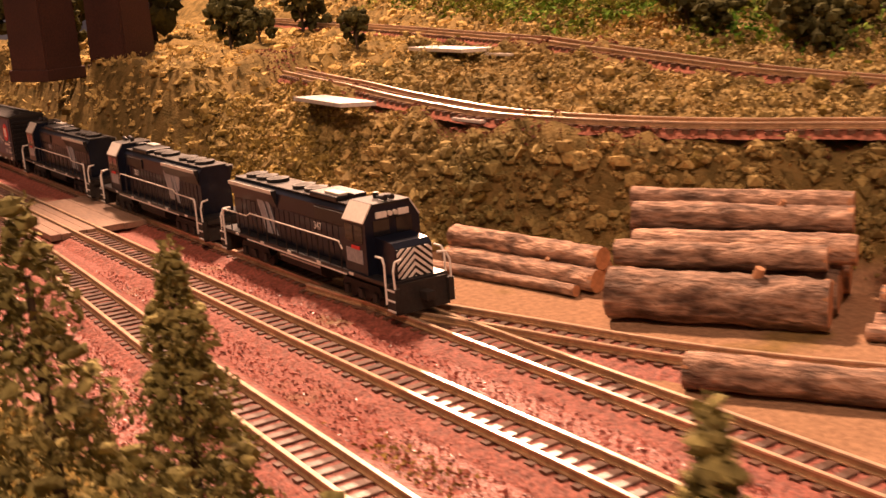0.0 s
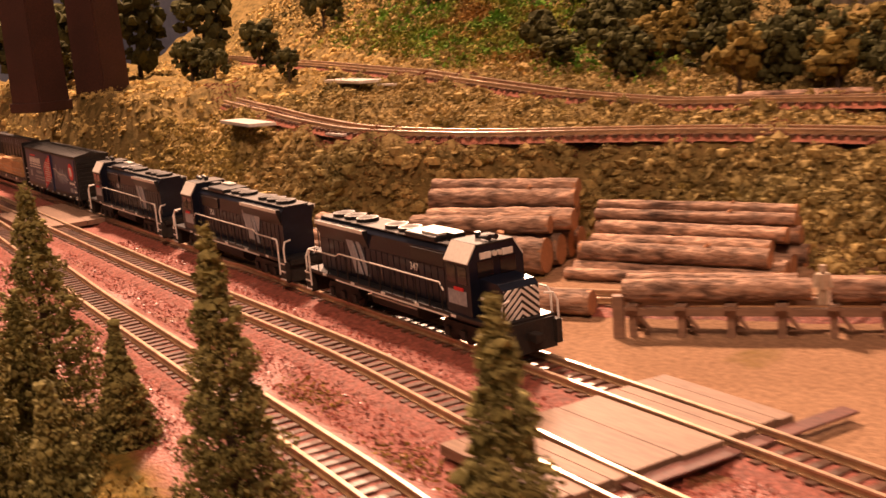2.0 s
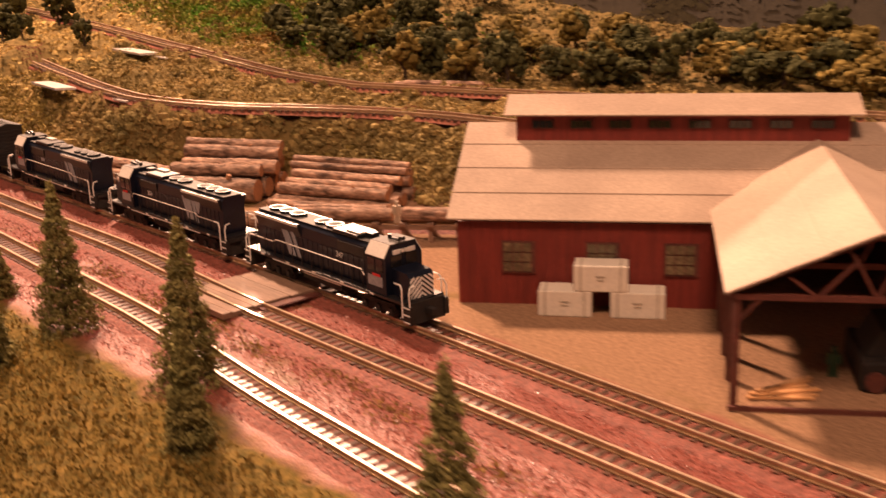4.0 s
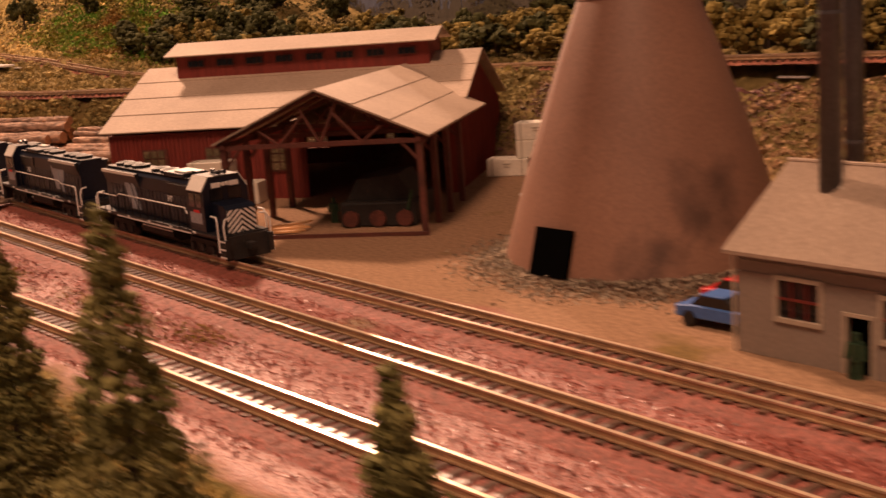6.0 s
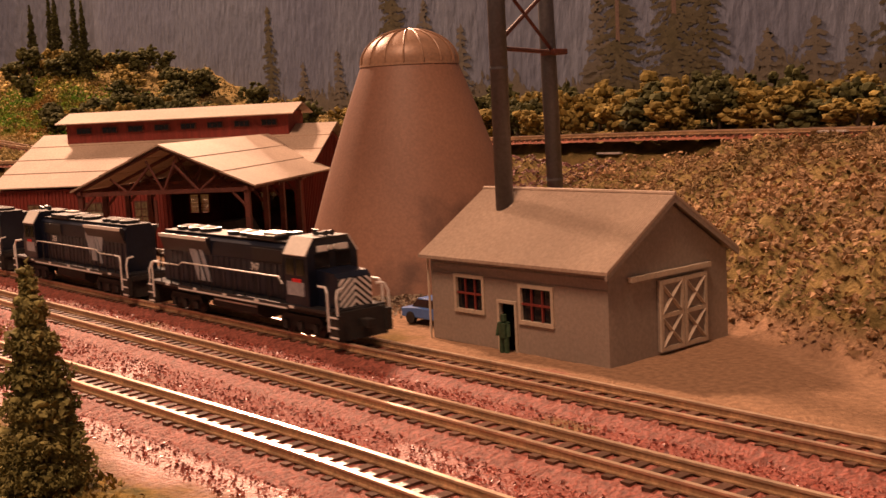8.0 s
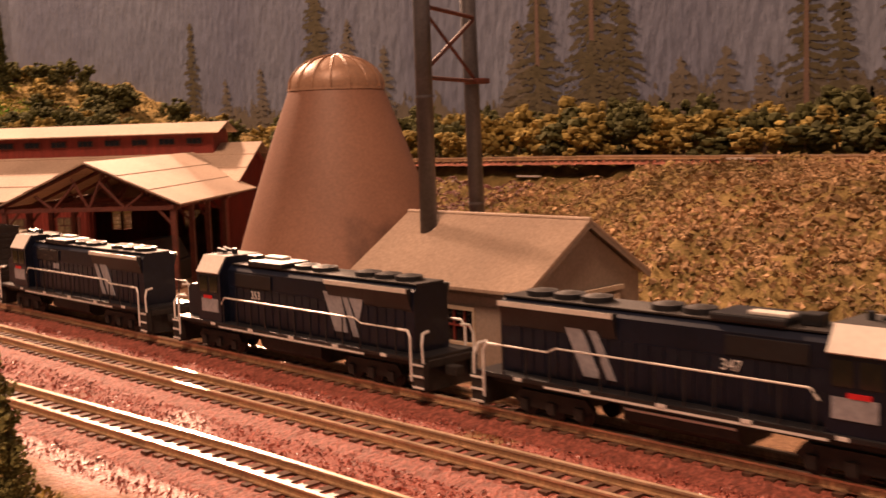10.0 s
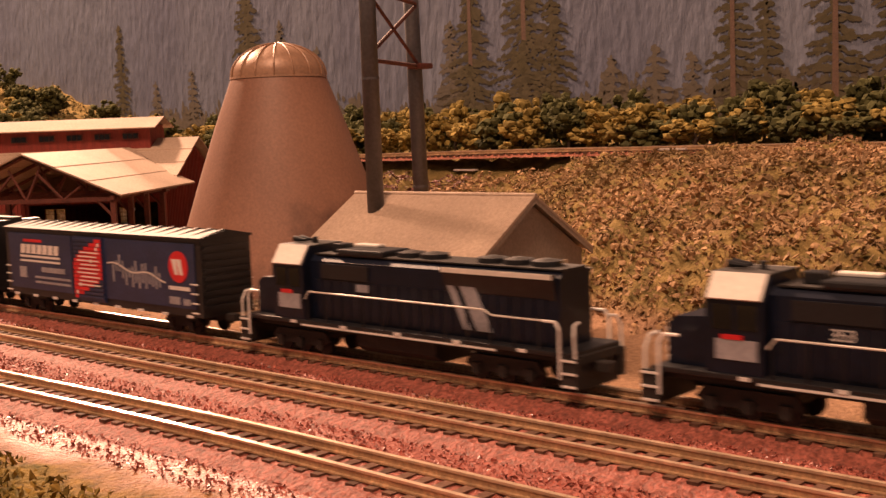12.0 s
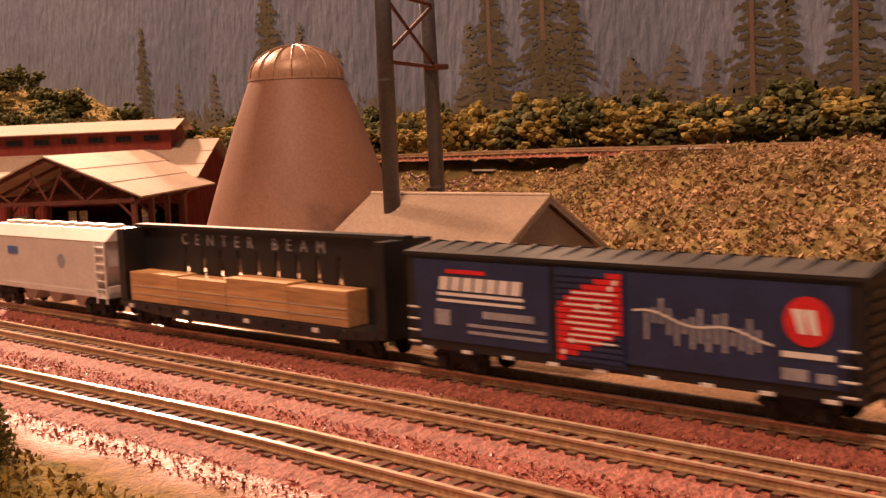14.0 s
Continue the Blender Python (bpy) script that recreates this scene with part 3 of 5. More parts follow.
def build_bush(x, y, tall, r, material, seed, label, z=None):
    z = surface(x, y) if z is None else z
    root = thing("bushy_tree", P(x, y, z - 1, seed * 57), label, "tree", "background trees")
    key = (material.name, seed % 6)
    if key not in BUSH:
        tk = R((0, 0, -2), (0, 0, 14), 1.1, 6, 0.6)
        rod(tk, (0, 0, 7), (4, 2, 14), 0.6, 5, 0.3), rod(tk, (0, 0, 6), (-4, -1, 13), 0.6, 5, 0.3)
        a = part("trunk", tk, M_TRUNK, root)
        pick = random.Random(seed)
        b = lump_cloud("crown", [(*p, pick.uniform(1.3, 3.0)) for p in bush_spots(seed, 12, 25, 130)], material, root, 1, 0.85, seed)
        BUSH[key] = (a.data, b.data)
    else:
        a, b = again("trunk", BUSH[key][0], root), again("crown", BUSH[key][1], root)
    s = (r / 13, r / 13, tall / 26)
    a.scale = b.scale = s
    return root


rng = random.Random(11)
for row, (y0, tall) in enumerate(((672, 24), (694, 28), (720, 31), (750, 32))):
    x = -60.0 + row * 9
    while x < 760:
        m = rng.choice((M_BUSHA, M_BUSHB, M_BUSHB, M_BUSHC if row < 2 else M_BUSHA))
        label = {"olive_foam": "olive clump-foam tree along the back line", "dark_green_foam": "dark green clump-foam tree along the back line"}.get(m.name, "yellowish clump-foam tree along the back line")
        build_bush(x, y0 + rng.uniform(-10, 10), tall * rng.uniform(0.8, 1.25), rng.uniform(13, 19), m, rng.randrange(40), label)
        x += rng.uniform(20, 34)
for _ in range(60):
    x = rng.uniform(-420, -40)
    y = rng.uniform(lerp(x, TRACK2) + 35, 740)
    build_bush(x, y, rng.uniform(20, 36), rng.uniform(11, 18), rng.choice((M_BUSHA, M_BUSHB, M_BUSHB)), rng.randrange(40), "olive and dark clump-foam tree on the back hill")
for _ in range(46):
    x, y = rng.uniform(-820, -400), rng.uniform(660, 830)
    build_bush(x, y, rng.uniform(22, 36), rng.uniform(14, 20), rng.choice((M_BUSHA, M_BUSHB, M_BUSHB)), rng.randrange(40), "olive and dark clump-foam tree on the back hill")
for x, y, t in ((-660, 440, 34), (-640, 450, 26), (-560, 470, 22), (-720, 520, 40), (-760, 600, 44), (-620, 620, 36), (-830, 430, 38), (-800, 380, 34), (-700, 660, 40), (-900, 420, 74), (-870, 470, 70), (-935, 385, 78), (-850, 525, 70), (-960, 450, 84)):
    build_bush(x, y, t, t * 0.42, M_BUSHB, int(t), "dark green clump-foam tree on the bank")
for x, y, t in ((-795, 704, 88), (-752, 712, 98), (-705, 700, 106), (-668, 708, 102), (-634, 704, 96), (-775, 730, 80)):
    z0 = surface(x, y)
    root = thing("dark_conifer", P(x, y, z0), "slim dark green bottle-brush conifer on the hilltop", "conifer", "hilltop conifers")
    part("trunk", R((0, 0, -3), (0, 0, t * 0.9), 1.3, 6, 0.4), M_TRUNK, root)
    chip_cloud("crown", conifer_mesh(int(t), t, 13, 2600), 1.5, M_BUSHB, root)


def scatter(name, count, inside, size, material, label, lift=0.5, tall=1.0, seed=1, category="ground cover"):
    rng = random.Random(seed)
    spots = []
    tries = 0
    while len(spots) < count and tries < count * 12:
        tries += 1
        x, y, ok = inside(rng)
        if ok:
            spots.append((x, y, surface(x, y) + rng.uniform(0, lift)))
    ob = chip_cloud(name, spots, size, material, tall=tall)
    return tagged(ob, label, category, kind="stuff")


def clear(x, y):
    """Off the upper lines."""
    return abs(y - lerp(x, TRACK1)) > 12 and abs(y - lerp(x, TRACK2)) > 12


def on_bank(r):
    x, y = r.uniform(-520, 100), r.uniform(345, 640)
    return x, y, height(x, y) > 2 and clear(x, y)


def on_right_bank(r):
    x, y = r.uniform(100, 800), r.uniform(375, 660)
    return x, y, height(x, y) > 1.5 and abs(y - lerp(x, TRACK2)) > 10 and not (125 < x < 245 and y > 525)


def on_far_bank(r):
    x, y = r.uniform(-1000, -450), r.uniform(350, 700)
    return x, y, height(x, y) > 2 and clear(x, y)


def on_green(r):
    x, y = r.gauss(-520, 95), r.gauss(612, 48)
    return x, y, y > lerp(x, TRACK2) + 30


def on_edge(r):
    x, y = r.uniform(-300, 700), r.uniform(120, 218)
    return x, y, y < 211 + 6 * noise.noise(Vector((x / 16, 3, 0))) and r.random() < 0.3 + (216 - y) / 40


def on_ballast(r):
    x = r.uniform(-420, 700)
    y = r.uniform(222, 328)
    return x, y, all(abs(y - c) > 8.5 or r.random() < 0.25 for c in (lerp(x, MAIN), lerp(x, MID), lerp(x, FRONT)))


def on_red_bank(r):
    x, y = r.uniform(110, 262), r.uniform(525, 650)
    return x, y, height(x, y) > 1.5 and abs(y - lerp(x, TRACK2)) > 10


scatter("rubble", 9000, on_red_bank, 1.2, mat("purple_brown_rubble", (0.20, 0.085, 0.075), 0.6, vary=0.3, island=0.5), "purple-brown rubble on the slope behind the yard", 0.6, 0.6, 9)
scatter("brush", 34000, on_bank, 1.2, M_CHIPS, "dry olive-brown ground foam covering the bank", 2.5, 0.8, 2)
scatter("brush", 46000, on_right_bank, 1.25, M_CHIPS_TAN, "dry tan brush and leaf chips covering the bank", 2.2, 0.8, 3)
scatter("brush", 9000, on_far_bank, 1.7, M_FARFOAM, "olive ground foam on the far bank", 2.5, 0.8, 4)
scatter("green_brush", 16000, on_green, 1.6, M_GREEN, "bright green and orange foam on the hillside", 7, 1.0, 5)
def on_mound(r):
    x, y = r.gauss(-460, 30), r.gauss(372, 16)
    return x, y, height(x, y) > 2 and clear(x, y)


def on_tuft(r):
    cx, cy, s = r.choice(((-195, 268, 9), (-130, 268, 9), (-20, 270, 12), (10, 262, 8), (95, 262, 10), (230, 262, 14), (300, 262, 10), (60, 268, 12), (150, 256, 9), (-70, 262, 10)))
    return r.gauss(cx, s), r.gauss(cy, s * 0.45), True


def on_upper(r):
    line = r.choice((TRACK1[:-1], TRACK2))
    x = r.uniform(-600, 0)
    return x, lerp(x, line) + r.uniform(-13, 11), True


def on_back(r):
    x, y = r.uniform(-950, 130), r.uniform(600, 870)
    return x, y, clear(x, y)


def clumps(name, count, inside, low, high, sub, material, label, seed, sink=0.2, crumbs=0):
    """Torn lumps of foam pressed into the slope, with crumbs clinging to them."""
    rng = random.Random(seed)
    spots, bits = [], []
    for _ in range(count):
        for _try in range(12):
            x, y, ok = inside(rng)
            if ok:
                k = low + (high - low) * rng.random() ** 1.7
                z = surface(x, y) - k * sink * rng.random()
                spots.append((x, y, z, k))
                for _c in range(crumbs):
                    d = Vector((rng.gauss(0, 1), rng.gauss(0, 1), abs(rng.gauss(0, 1)))).normalized() * k
                    bits.append((x + d.x, y + d.y, z + 0.75 * d.z))
                break
    tagged(lump_cloud(name, spots, material, None, sub, 0.75, seed), label, "ground cover", kind="stuff")
    if bits:
        tagged(chip_cloud("foam_crumbs", bits, 0.85, material), label, "ground cover", kind="stuff")


clumps("foam_clump", 3200, on_bank, 1.9, 3.9, 1, M_CHIPS, "lumpy dry olive-brown foam on the bank", 41, 0.3, 16)
def on_face(r):
    x = r.uniform(-520, 60)
    line = lerp(x, TRACK1)
    y = r.uniform(line - 60, line - 11)
    return x, y, height(x, y) > 1.5 and clear(x, y)


clumps("foam_clump", 2000, on_face, 1.6, 3.8, 1, M_CHIPS, "torn olive-brown foam on the steep face of the bank", 52, 0.1, 16)
clumps("foam_clump", 2600, on_bank, 1.0, 2.2, 1, M_CHIPS, "crumbs of dry olive-brown foam on the bank", 46)
clumps("foam_clump", 900, on_bank, 1.6, 3.2, 1, M_BUSHA, "olive foam lumps on the bank", 42, 0.2, 12)
clumps("foam_clump", 1500, on_right_bank, 1.6, 3.2, 1, M_CHIPS_TAN, "lumpy tan brush on the bank", 43, 0.4, 14)
clumps("foam_clump", 2400, on_right_bank, 0.9, 1.9, 1, M_CHIPS_TAN, "crumbled tan brush on the bank", 47)
clumps("foam_clump", 2600, on_far_bank, 1.8, 4.2, 1, M_FARFOAM, "yellow-olive foam on the far bank", 48, 0.2, 7)
clumps("foam_clump", 2600, on_back, 1.8, 4.2, 1, M_HILL, "dull olive foam on the back hill", 49, 0.2, 6)
clumps("foam_clump", 2600, on_green, 1.5, 3.4, 1, M_GREEN, "bright green and orange foam lumps on the hillside", 50)
clumps("foam_clump", 700, on_mound, 1.8, 3.4, 1, M_BUSHC, "yellow-green foam lumps on a rounded mound", 51)
scatter("brush", 14000, on_back, 1.8, M_HILL, "olive ground foam on the back hill", 4, 0.9, 44)
scatter("gravel", 14000, on_upper, 0.8, M_UPPERBALLAST, "red ballast along the upper lines", 0.8, 0.8, 45)
scatter("yellow_brush", 9000, on_mound, 1.5, M_BUSHC, "yellow-green foam on a rounded mound of the bank", 3, 1.0, 17)
scatter("grass_tuft", 3600, on_tuft, 0.6, M_FLOCK, "ochre grass tufts growing in the ballast", 0.9, 0.8, 18)
scatter("grass", 20000, on_edge, 0.8, M_BUSHA, "olive grass flock on the front edge", 2.5, 1.3, 16)
scatter("grass", 24000, on_edge, 0.8, M_FLOCK, "ochre and olive grass flock on the front edge", 2.0, 1.3, 6)
scatter("gravel", 66000, on_ballast, 0.5, M_BALLAST, "loose red ballast stones between the lines", 0.5, 0.9, 7)


# ---- saw mill ----
def roof_slope(root, u0, u1, v_low, z_low, v_top, z_top, strips, name="roof_sheet", along="x"):
    """One slope of a roof as overlapping strips."""
    for i in range(strips):
        a, b = i / strips, min(1.0, (i + 1) / strips + 0.03)
        va, vb, za, zb = v_low + (v_top - v_low) * a, v_low + (v_top - v_low) * b, z_low + (z_top - z_low) * a, z_low + (z_top - z_low) * b
        lift = 0.25 if i == 0 else 0.0
        pts = [(va, za + 0.35), (vb, zb), (vb, zb + 0.8), (va, za + 1.2 - lift)]
        part(name, PR(pts, along, u0, u1), M_ROOF, root)


def build_barn():
    root = thing("saw_mill", P(27, 350, 0, 38.1), "large red board-sided saw mill with tan roof, clerestory and open porch", "mill building")
    L, D, EV, RV, RZ = 194, 132, 37, 66, 66
    # walls
    fr = bmesh.new()
    box(fr, 4, 112, 3, 5, 0, 36), box(fr, 112, 190, 3, 5, 31.5, 36), box(fr, 186, 190, 3, 5, 0, 31.5)
    part("front_wall", fr, M_BARNRED, root)
    for u0, u1, z0, z1 in ((4, 68, 0, 36), (82, 119, 0, 36), (131, 190, 0, 36), (68, 82, 0, 9.5), (68, 82, 21.5, 36), (119, 131, 0, 8.5), (119, 131, 21.5, 36)):
        part("back_wall", B(u0, u1, 127, 129, z0, z1), M_BARNRED, root)
    gable = [(5, 0), (127, 0), (127, 36), (66, 63), (5, 36)]
    part("gable_wall", PR(gable, "x", 4, 6), M_BARNRED, root)
    part("gable_wall", PR(gable, "x", 188, 190), M_BARNRED, root)
    for i in range(46):
        part("batten", B(6 + i * 2.3, 6.5 + i * 2.3, 2.4, 3.02, 0, 35), M_BARNRED, root)
    for i in range(40):
        v = 8 + i * 3
        part("batten", B(190, 190.5, v, v + 0.5, 0, 34 + (26 * (1 - abs(v - 66) / 62))), M_BARNRED, root)
    roof_slope(root, 0, L, 0, EV, RV, RZ, 4)
    roof_slope(root, 0, L, D, EV, RV, RZ, 4)
    # clerestory
    cl = bmesh.new()
    box(cl, 24, 168, 52, 54, 52, 73), box(cl, 24, 168, 78, 80, 52, 73), box(cl, 24, 26, 54, 78, 52, 75), box(cl, 166, 168, 54, 78, 52, 75)
    part("clerestory_wall", cl, M_BARNRED, root)
    for i in range(8):
        u = 31 + i * 17.2
        w = part("window", B(u, u + 10, 51.2, 51.9, 66.5, 70.5), M_BARNDARK, root)
        for k in (0, 1, 2):
            part("pane", B(u + 0.5 + k * 3.1, u + 3.2 + k * 3.1, 50.9, 51.3, 67, 70), M_GLASS, w)
    roof_slope(root, 19, 173, 47, 72.5, 66, 79, 1)
    roof_slope(root, 19, 173, 85, 72.5, 66, 79, 1)
    # porch
    C, W, PV = 155, 47, -97
    for s in (-1, 1):
        for i in range(3):
            a, b = i / 3, min(1, (i + 1) / 3 + 0.03)
            ua, ub = C + s * W * (1 - a), C + s * W * (1 - b)
            za, zb = 40 + 21 * a, 40 + 21 * b
            bm = PR([(ua, za + 0.3), (ub, zb), (ub, zb + 0.8), (ua, za + 1.1)], "y", PV - 2, 8 + 44 * b)
            part("porch_roof_sheet", bm, M_ROOF, root)
    for u in (112, 197):
        for v in (-96, -72, -48, -22):
            part("post", B(u - 1.2, u + 1.2, v - 1.2, v + 1.2, 0, 40), M_BARNDARK, root)
            part("knee_brace", R((u, v, 30), (u + (9 if u < C else -9), v, 40), 0.7, 6), M_BARNDARK, root)
        part("porch_beam", B(u - 1, u + 1, -98, 3, 38.6, 40.6), M_BARNDARK, root)
    for v in (-96, -60, -24):
        t = bmesh.new()
        box(t, 110, 200, v - 0.8, v + 0.8, 38, 40)
        rod(t, (109, v, 40), (C, v, 60), 0.9, 6), rod(t, (201, v, 40), (C, v, 60), 0.9, 6)
        for du in (0, 18, -18):
            rod(t, (C + du, v, 39), (C + du * 0.35 + (8 if du == 0 else 0), v, 56 - abs(du) * 0.25), 0.7, 6)
            rod(t, (C + du, v, 39), (C + du * 1.5 - (8 if du == 0 else 0), v, 54 - abs(du) * 0.45), 0.6, 6)
        part("roof_truss", t, M_BARNDARK, root)
    part("purlin", R((C, -98, 59.5), (C, 40, 59.5), 0.7, 6), M_BARNDARK, root)
    part("threshold_beam", B(110, 199, -99, -97.6, 0, 1.6), M_BARNDARK, root)
    # windows of the front wall
    for u in (23, 58, 90):
        w = part("window", B(u, u + 14, 2.0, 2.6, 14, 28), M_BARNDARK, root)
        for k in range(3):
            for j in range(3):
                part("pane", B(u + 0.8 + k * 4, u + 4.2 + k * 4, 1.6, 2.1, 15 + j * 4.3, 18.6 + j * 4.3), M_OLDGLASS, w)
    # windows of the back wall, seen through the open mill
    for u0, u1 in ((68, 82), (119, 131)):
        w = part("back_window", B(u0 + (u1 - u0) / 2 - 0.5, u0 + (u1 - u0) / 2 + 0.5, 126.6, 129.4, 8.5, 21.5), M_BARNDARK, root)
        half = (u1 - u0) / 2 - 1.2
        for h in (u0 + 0.5, u0 + (u1 - u0) / 2 + 0.7):
            for k in range(3):
                for j in range(4):
                    part("pane", B(h + k * half / 3 + 0.15, h + (k + 1) * half / 3 - 0.15, 127.6, 127.9, 10 + j * 2.8, 12.4 + j * 2.8), M_FROST, w)
    return root


build_barn()
BARN = P(27, 350, 0, 38.1)


def build_carriage():
    root = thing("log_carriage", BARN @ P(172, -70, 0), "dark grimy sawing machine under the mill porch", "machine")
    part("bed", B(-17, 17, -9, 26, 0, 11, 1), M_UNDER, root)
    part("hood", PR([(-15, 11), (15, 11), (9, 22), (-10, 20)], "y", -4, 20), M_UNDER, root)
    for x in (-12, 0, 12):
        part("wheel", R((x, -10.5, 4), (x, -8.5, 4), 3.6, 12), M_BARNDARK, root)
    part("lever", R((13, -9, 6), (16, -10, 16), 0.7, 6), M_FIGURE, root, "green lever")


build_carriage()


def build_figure(m, colour, label):
    bm = bmesh.new()
    for a, b, r0, r1 in (((-0.9, 0, 0), (-0.7, 0, 5), 0.8, 0.9), ((0.9, 0, 0), (0.7, 0, 5), 0.8, 0.9), ((0, 0, 4.6), (0, 0, 9), 1.5, 1.9), ((-1.7, 0, 8.6), (-2.2, -0.6, 5), 0.6, 0.5), ((1.7, 0, 8.6), (2.2, -0.6, 5), 0.6, 0.5), ((0, 0, 9), (0, 0, 9.6), 0.7, 0.7), ((0, 0, 9.5), (0, 0, 11.4), 1.0, 0.9)):
        rod(bm, a, b, r0, 8, r1)
    ob = part("toy_figure", bm, colour)
    ob.matrix_basis = m
    tagged(ob, label, "figurine")


build_figure(BARN @ P(148, -66), M_FIGURE, "small plain dark figurine standing under the porch")
for i in range(6):
    root = thing("board", BARN @ P(128 + (i % 3) * 1.5, -88 + i * 1.6, 0.4 + 0.9 * (i // 2), 4 + i * 7), "pale fresh board in a small loose heap by the porch", "board", "loose boards")
    part("plank", B(-11, 11, -0.9, 0.9, 0, 0.8), M_LUMBER, root)


# ---- wigwam burner ----
def build_burner():
    root = thing("wigwam_burner", P(342, 416, 0), "tall rusty brown conical sawdust burner with a ribbed dome", "burner")
    bm = bmesh.new()
    n = 64
    zs = [(0, 50.5), (20, 44.5), (45, 36.3), (70, 27.6), (90, 20)]
    rings = [[bm.verts.new((r * math.cos(math.tau * i / n), r * math.sin(math.tau * i / n), z)) for i in range(n)] for z, r in zs]
    for a, b in zip(rings, rings[1:]):
        for i in range(n):
            bm.faces.new((a[i], a[(i + 1) % n], b[(i + 1) % n], b[i]))
    smooth(part("cone_shell", bm, M_RUST, root))
    rim = bmesh.new()
    bmesh.ops.create_cone(rim, cap_ends=True, segments=48, radius1=20.4, radius2=20.2, depth=1.0, matrix=Matrix.Translation((0, 0, 90.3)))
    part("rim_band", rim, M_DOME, root)
    dome = bmesh.new()
    m = 10
    rr = [[dome.verts.new((20 * math.cos(j / m * math.pi / 2) * math.cos(math.tau * i / 48), 20 * math.cos(j / m * math.pi / 2) * math.sin(math.tau * i / 48), 90.7 + 13.6 * math.sin(j / m * math.pi / 2))) for i in range(48)] for j in range(m)]
    top = dome.verts.new((0, 0, 104.3))
    for a, b in zip(rr, rr[1:]):
        for i in range(48):
            dome.faces.new((a[i], a[(i + 1) % 48], b[(i + 1) % 48], b[i]))
    for i in range(48):
        dome.faces.new((rr[-1][i], rr[-1][(i + 1) % 48], top))
    smooth(part("dome", dome, M_DOME, root))
    for k in range(16):
        rb = bmesh.new()
        a = math.tau * k / 16
        for j in range(9):
            p, q = [(20.15 * math.cos(x) * math.cos(a), 20.15 * math.cos(x) * math.sin(a), 90.8 + 13.75 * math.sin(x)) for x in (j / 9 * 1.5, (j + 1) / 9 * 1.5)]
            rod(rb, p, q, 0.35, 5)
        part("dome_rib", rb, M_DOME, root)
    # fire door: black slab paints the shade in the hatch on the sloping side
    a = math.atan2(367 - 416, 344 - 342)
    d = B(-8, 8, -0.7, 0.7, 0, 16)
    for v in d.verts:
        v.co.y -= 0.6
    ob = part("fire_door", d, M_OPENING_DARK, root, "open fire door, its shaded inside painted black")
    ob.matrix_basis = P(50.0 * math.cos(a), 50.0 * math.sin(a), 2.6, math.degrees(a) + 90, -17)


build_burner()
spots = []
r = random.Random(31)
for _ in range(6500):
    a, d = r.uniform(math.pi, math.tau), 49 + abs(r.gauss(0, 10))
    spots.append((342 + d * math.cos(a), 416 + d * math.sin(a) * 0.95, max(0, 3.5 - (d - 49) * 0.25) + r.uniform(0, 0.6)))
tagged(chip_cloud("gravel", [p for p in spots if p[1] > 333], 0.7, M_GREYSTONE, tall=0.8), "grey gravel heaped round the foot of the burner", "gravel", kind="stuff")


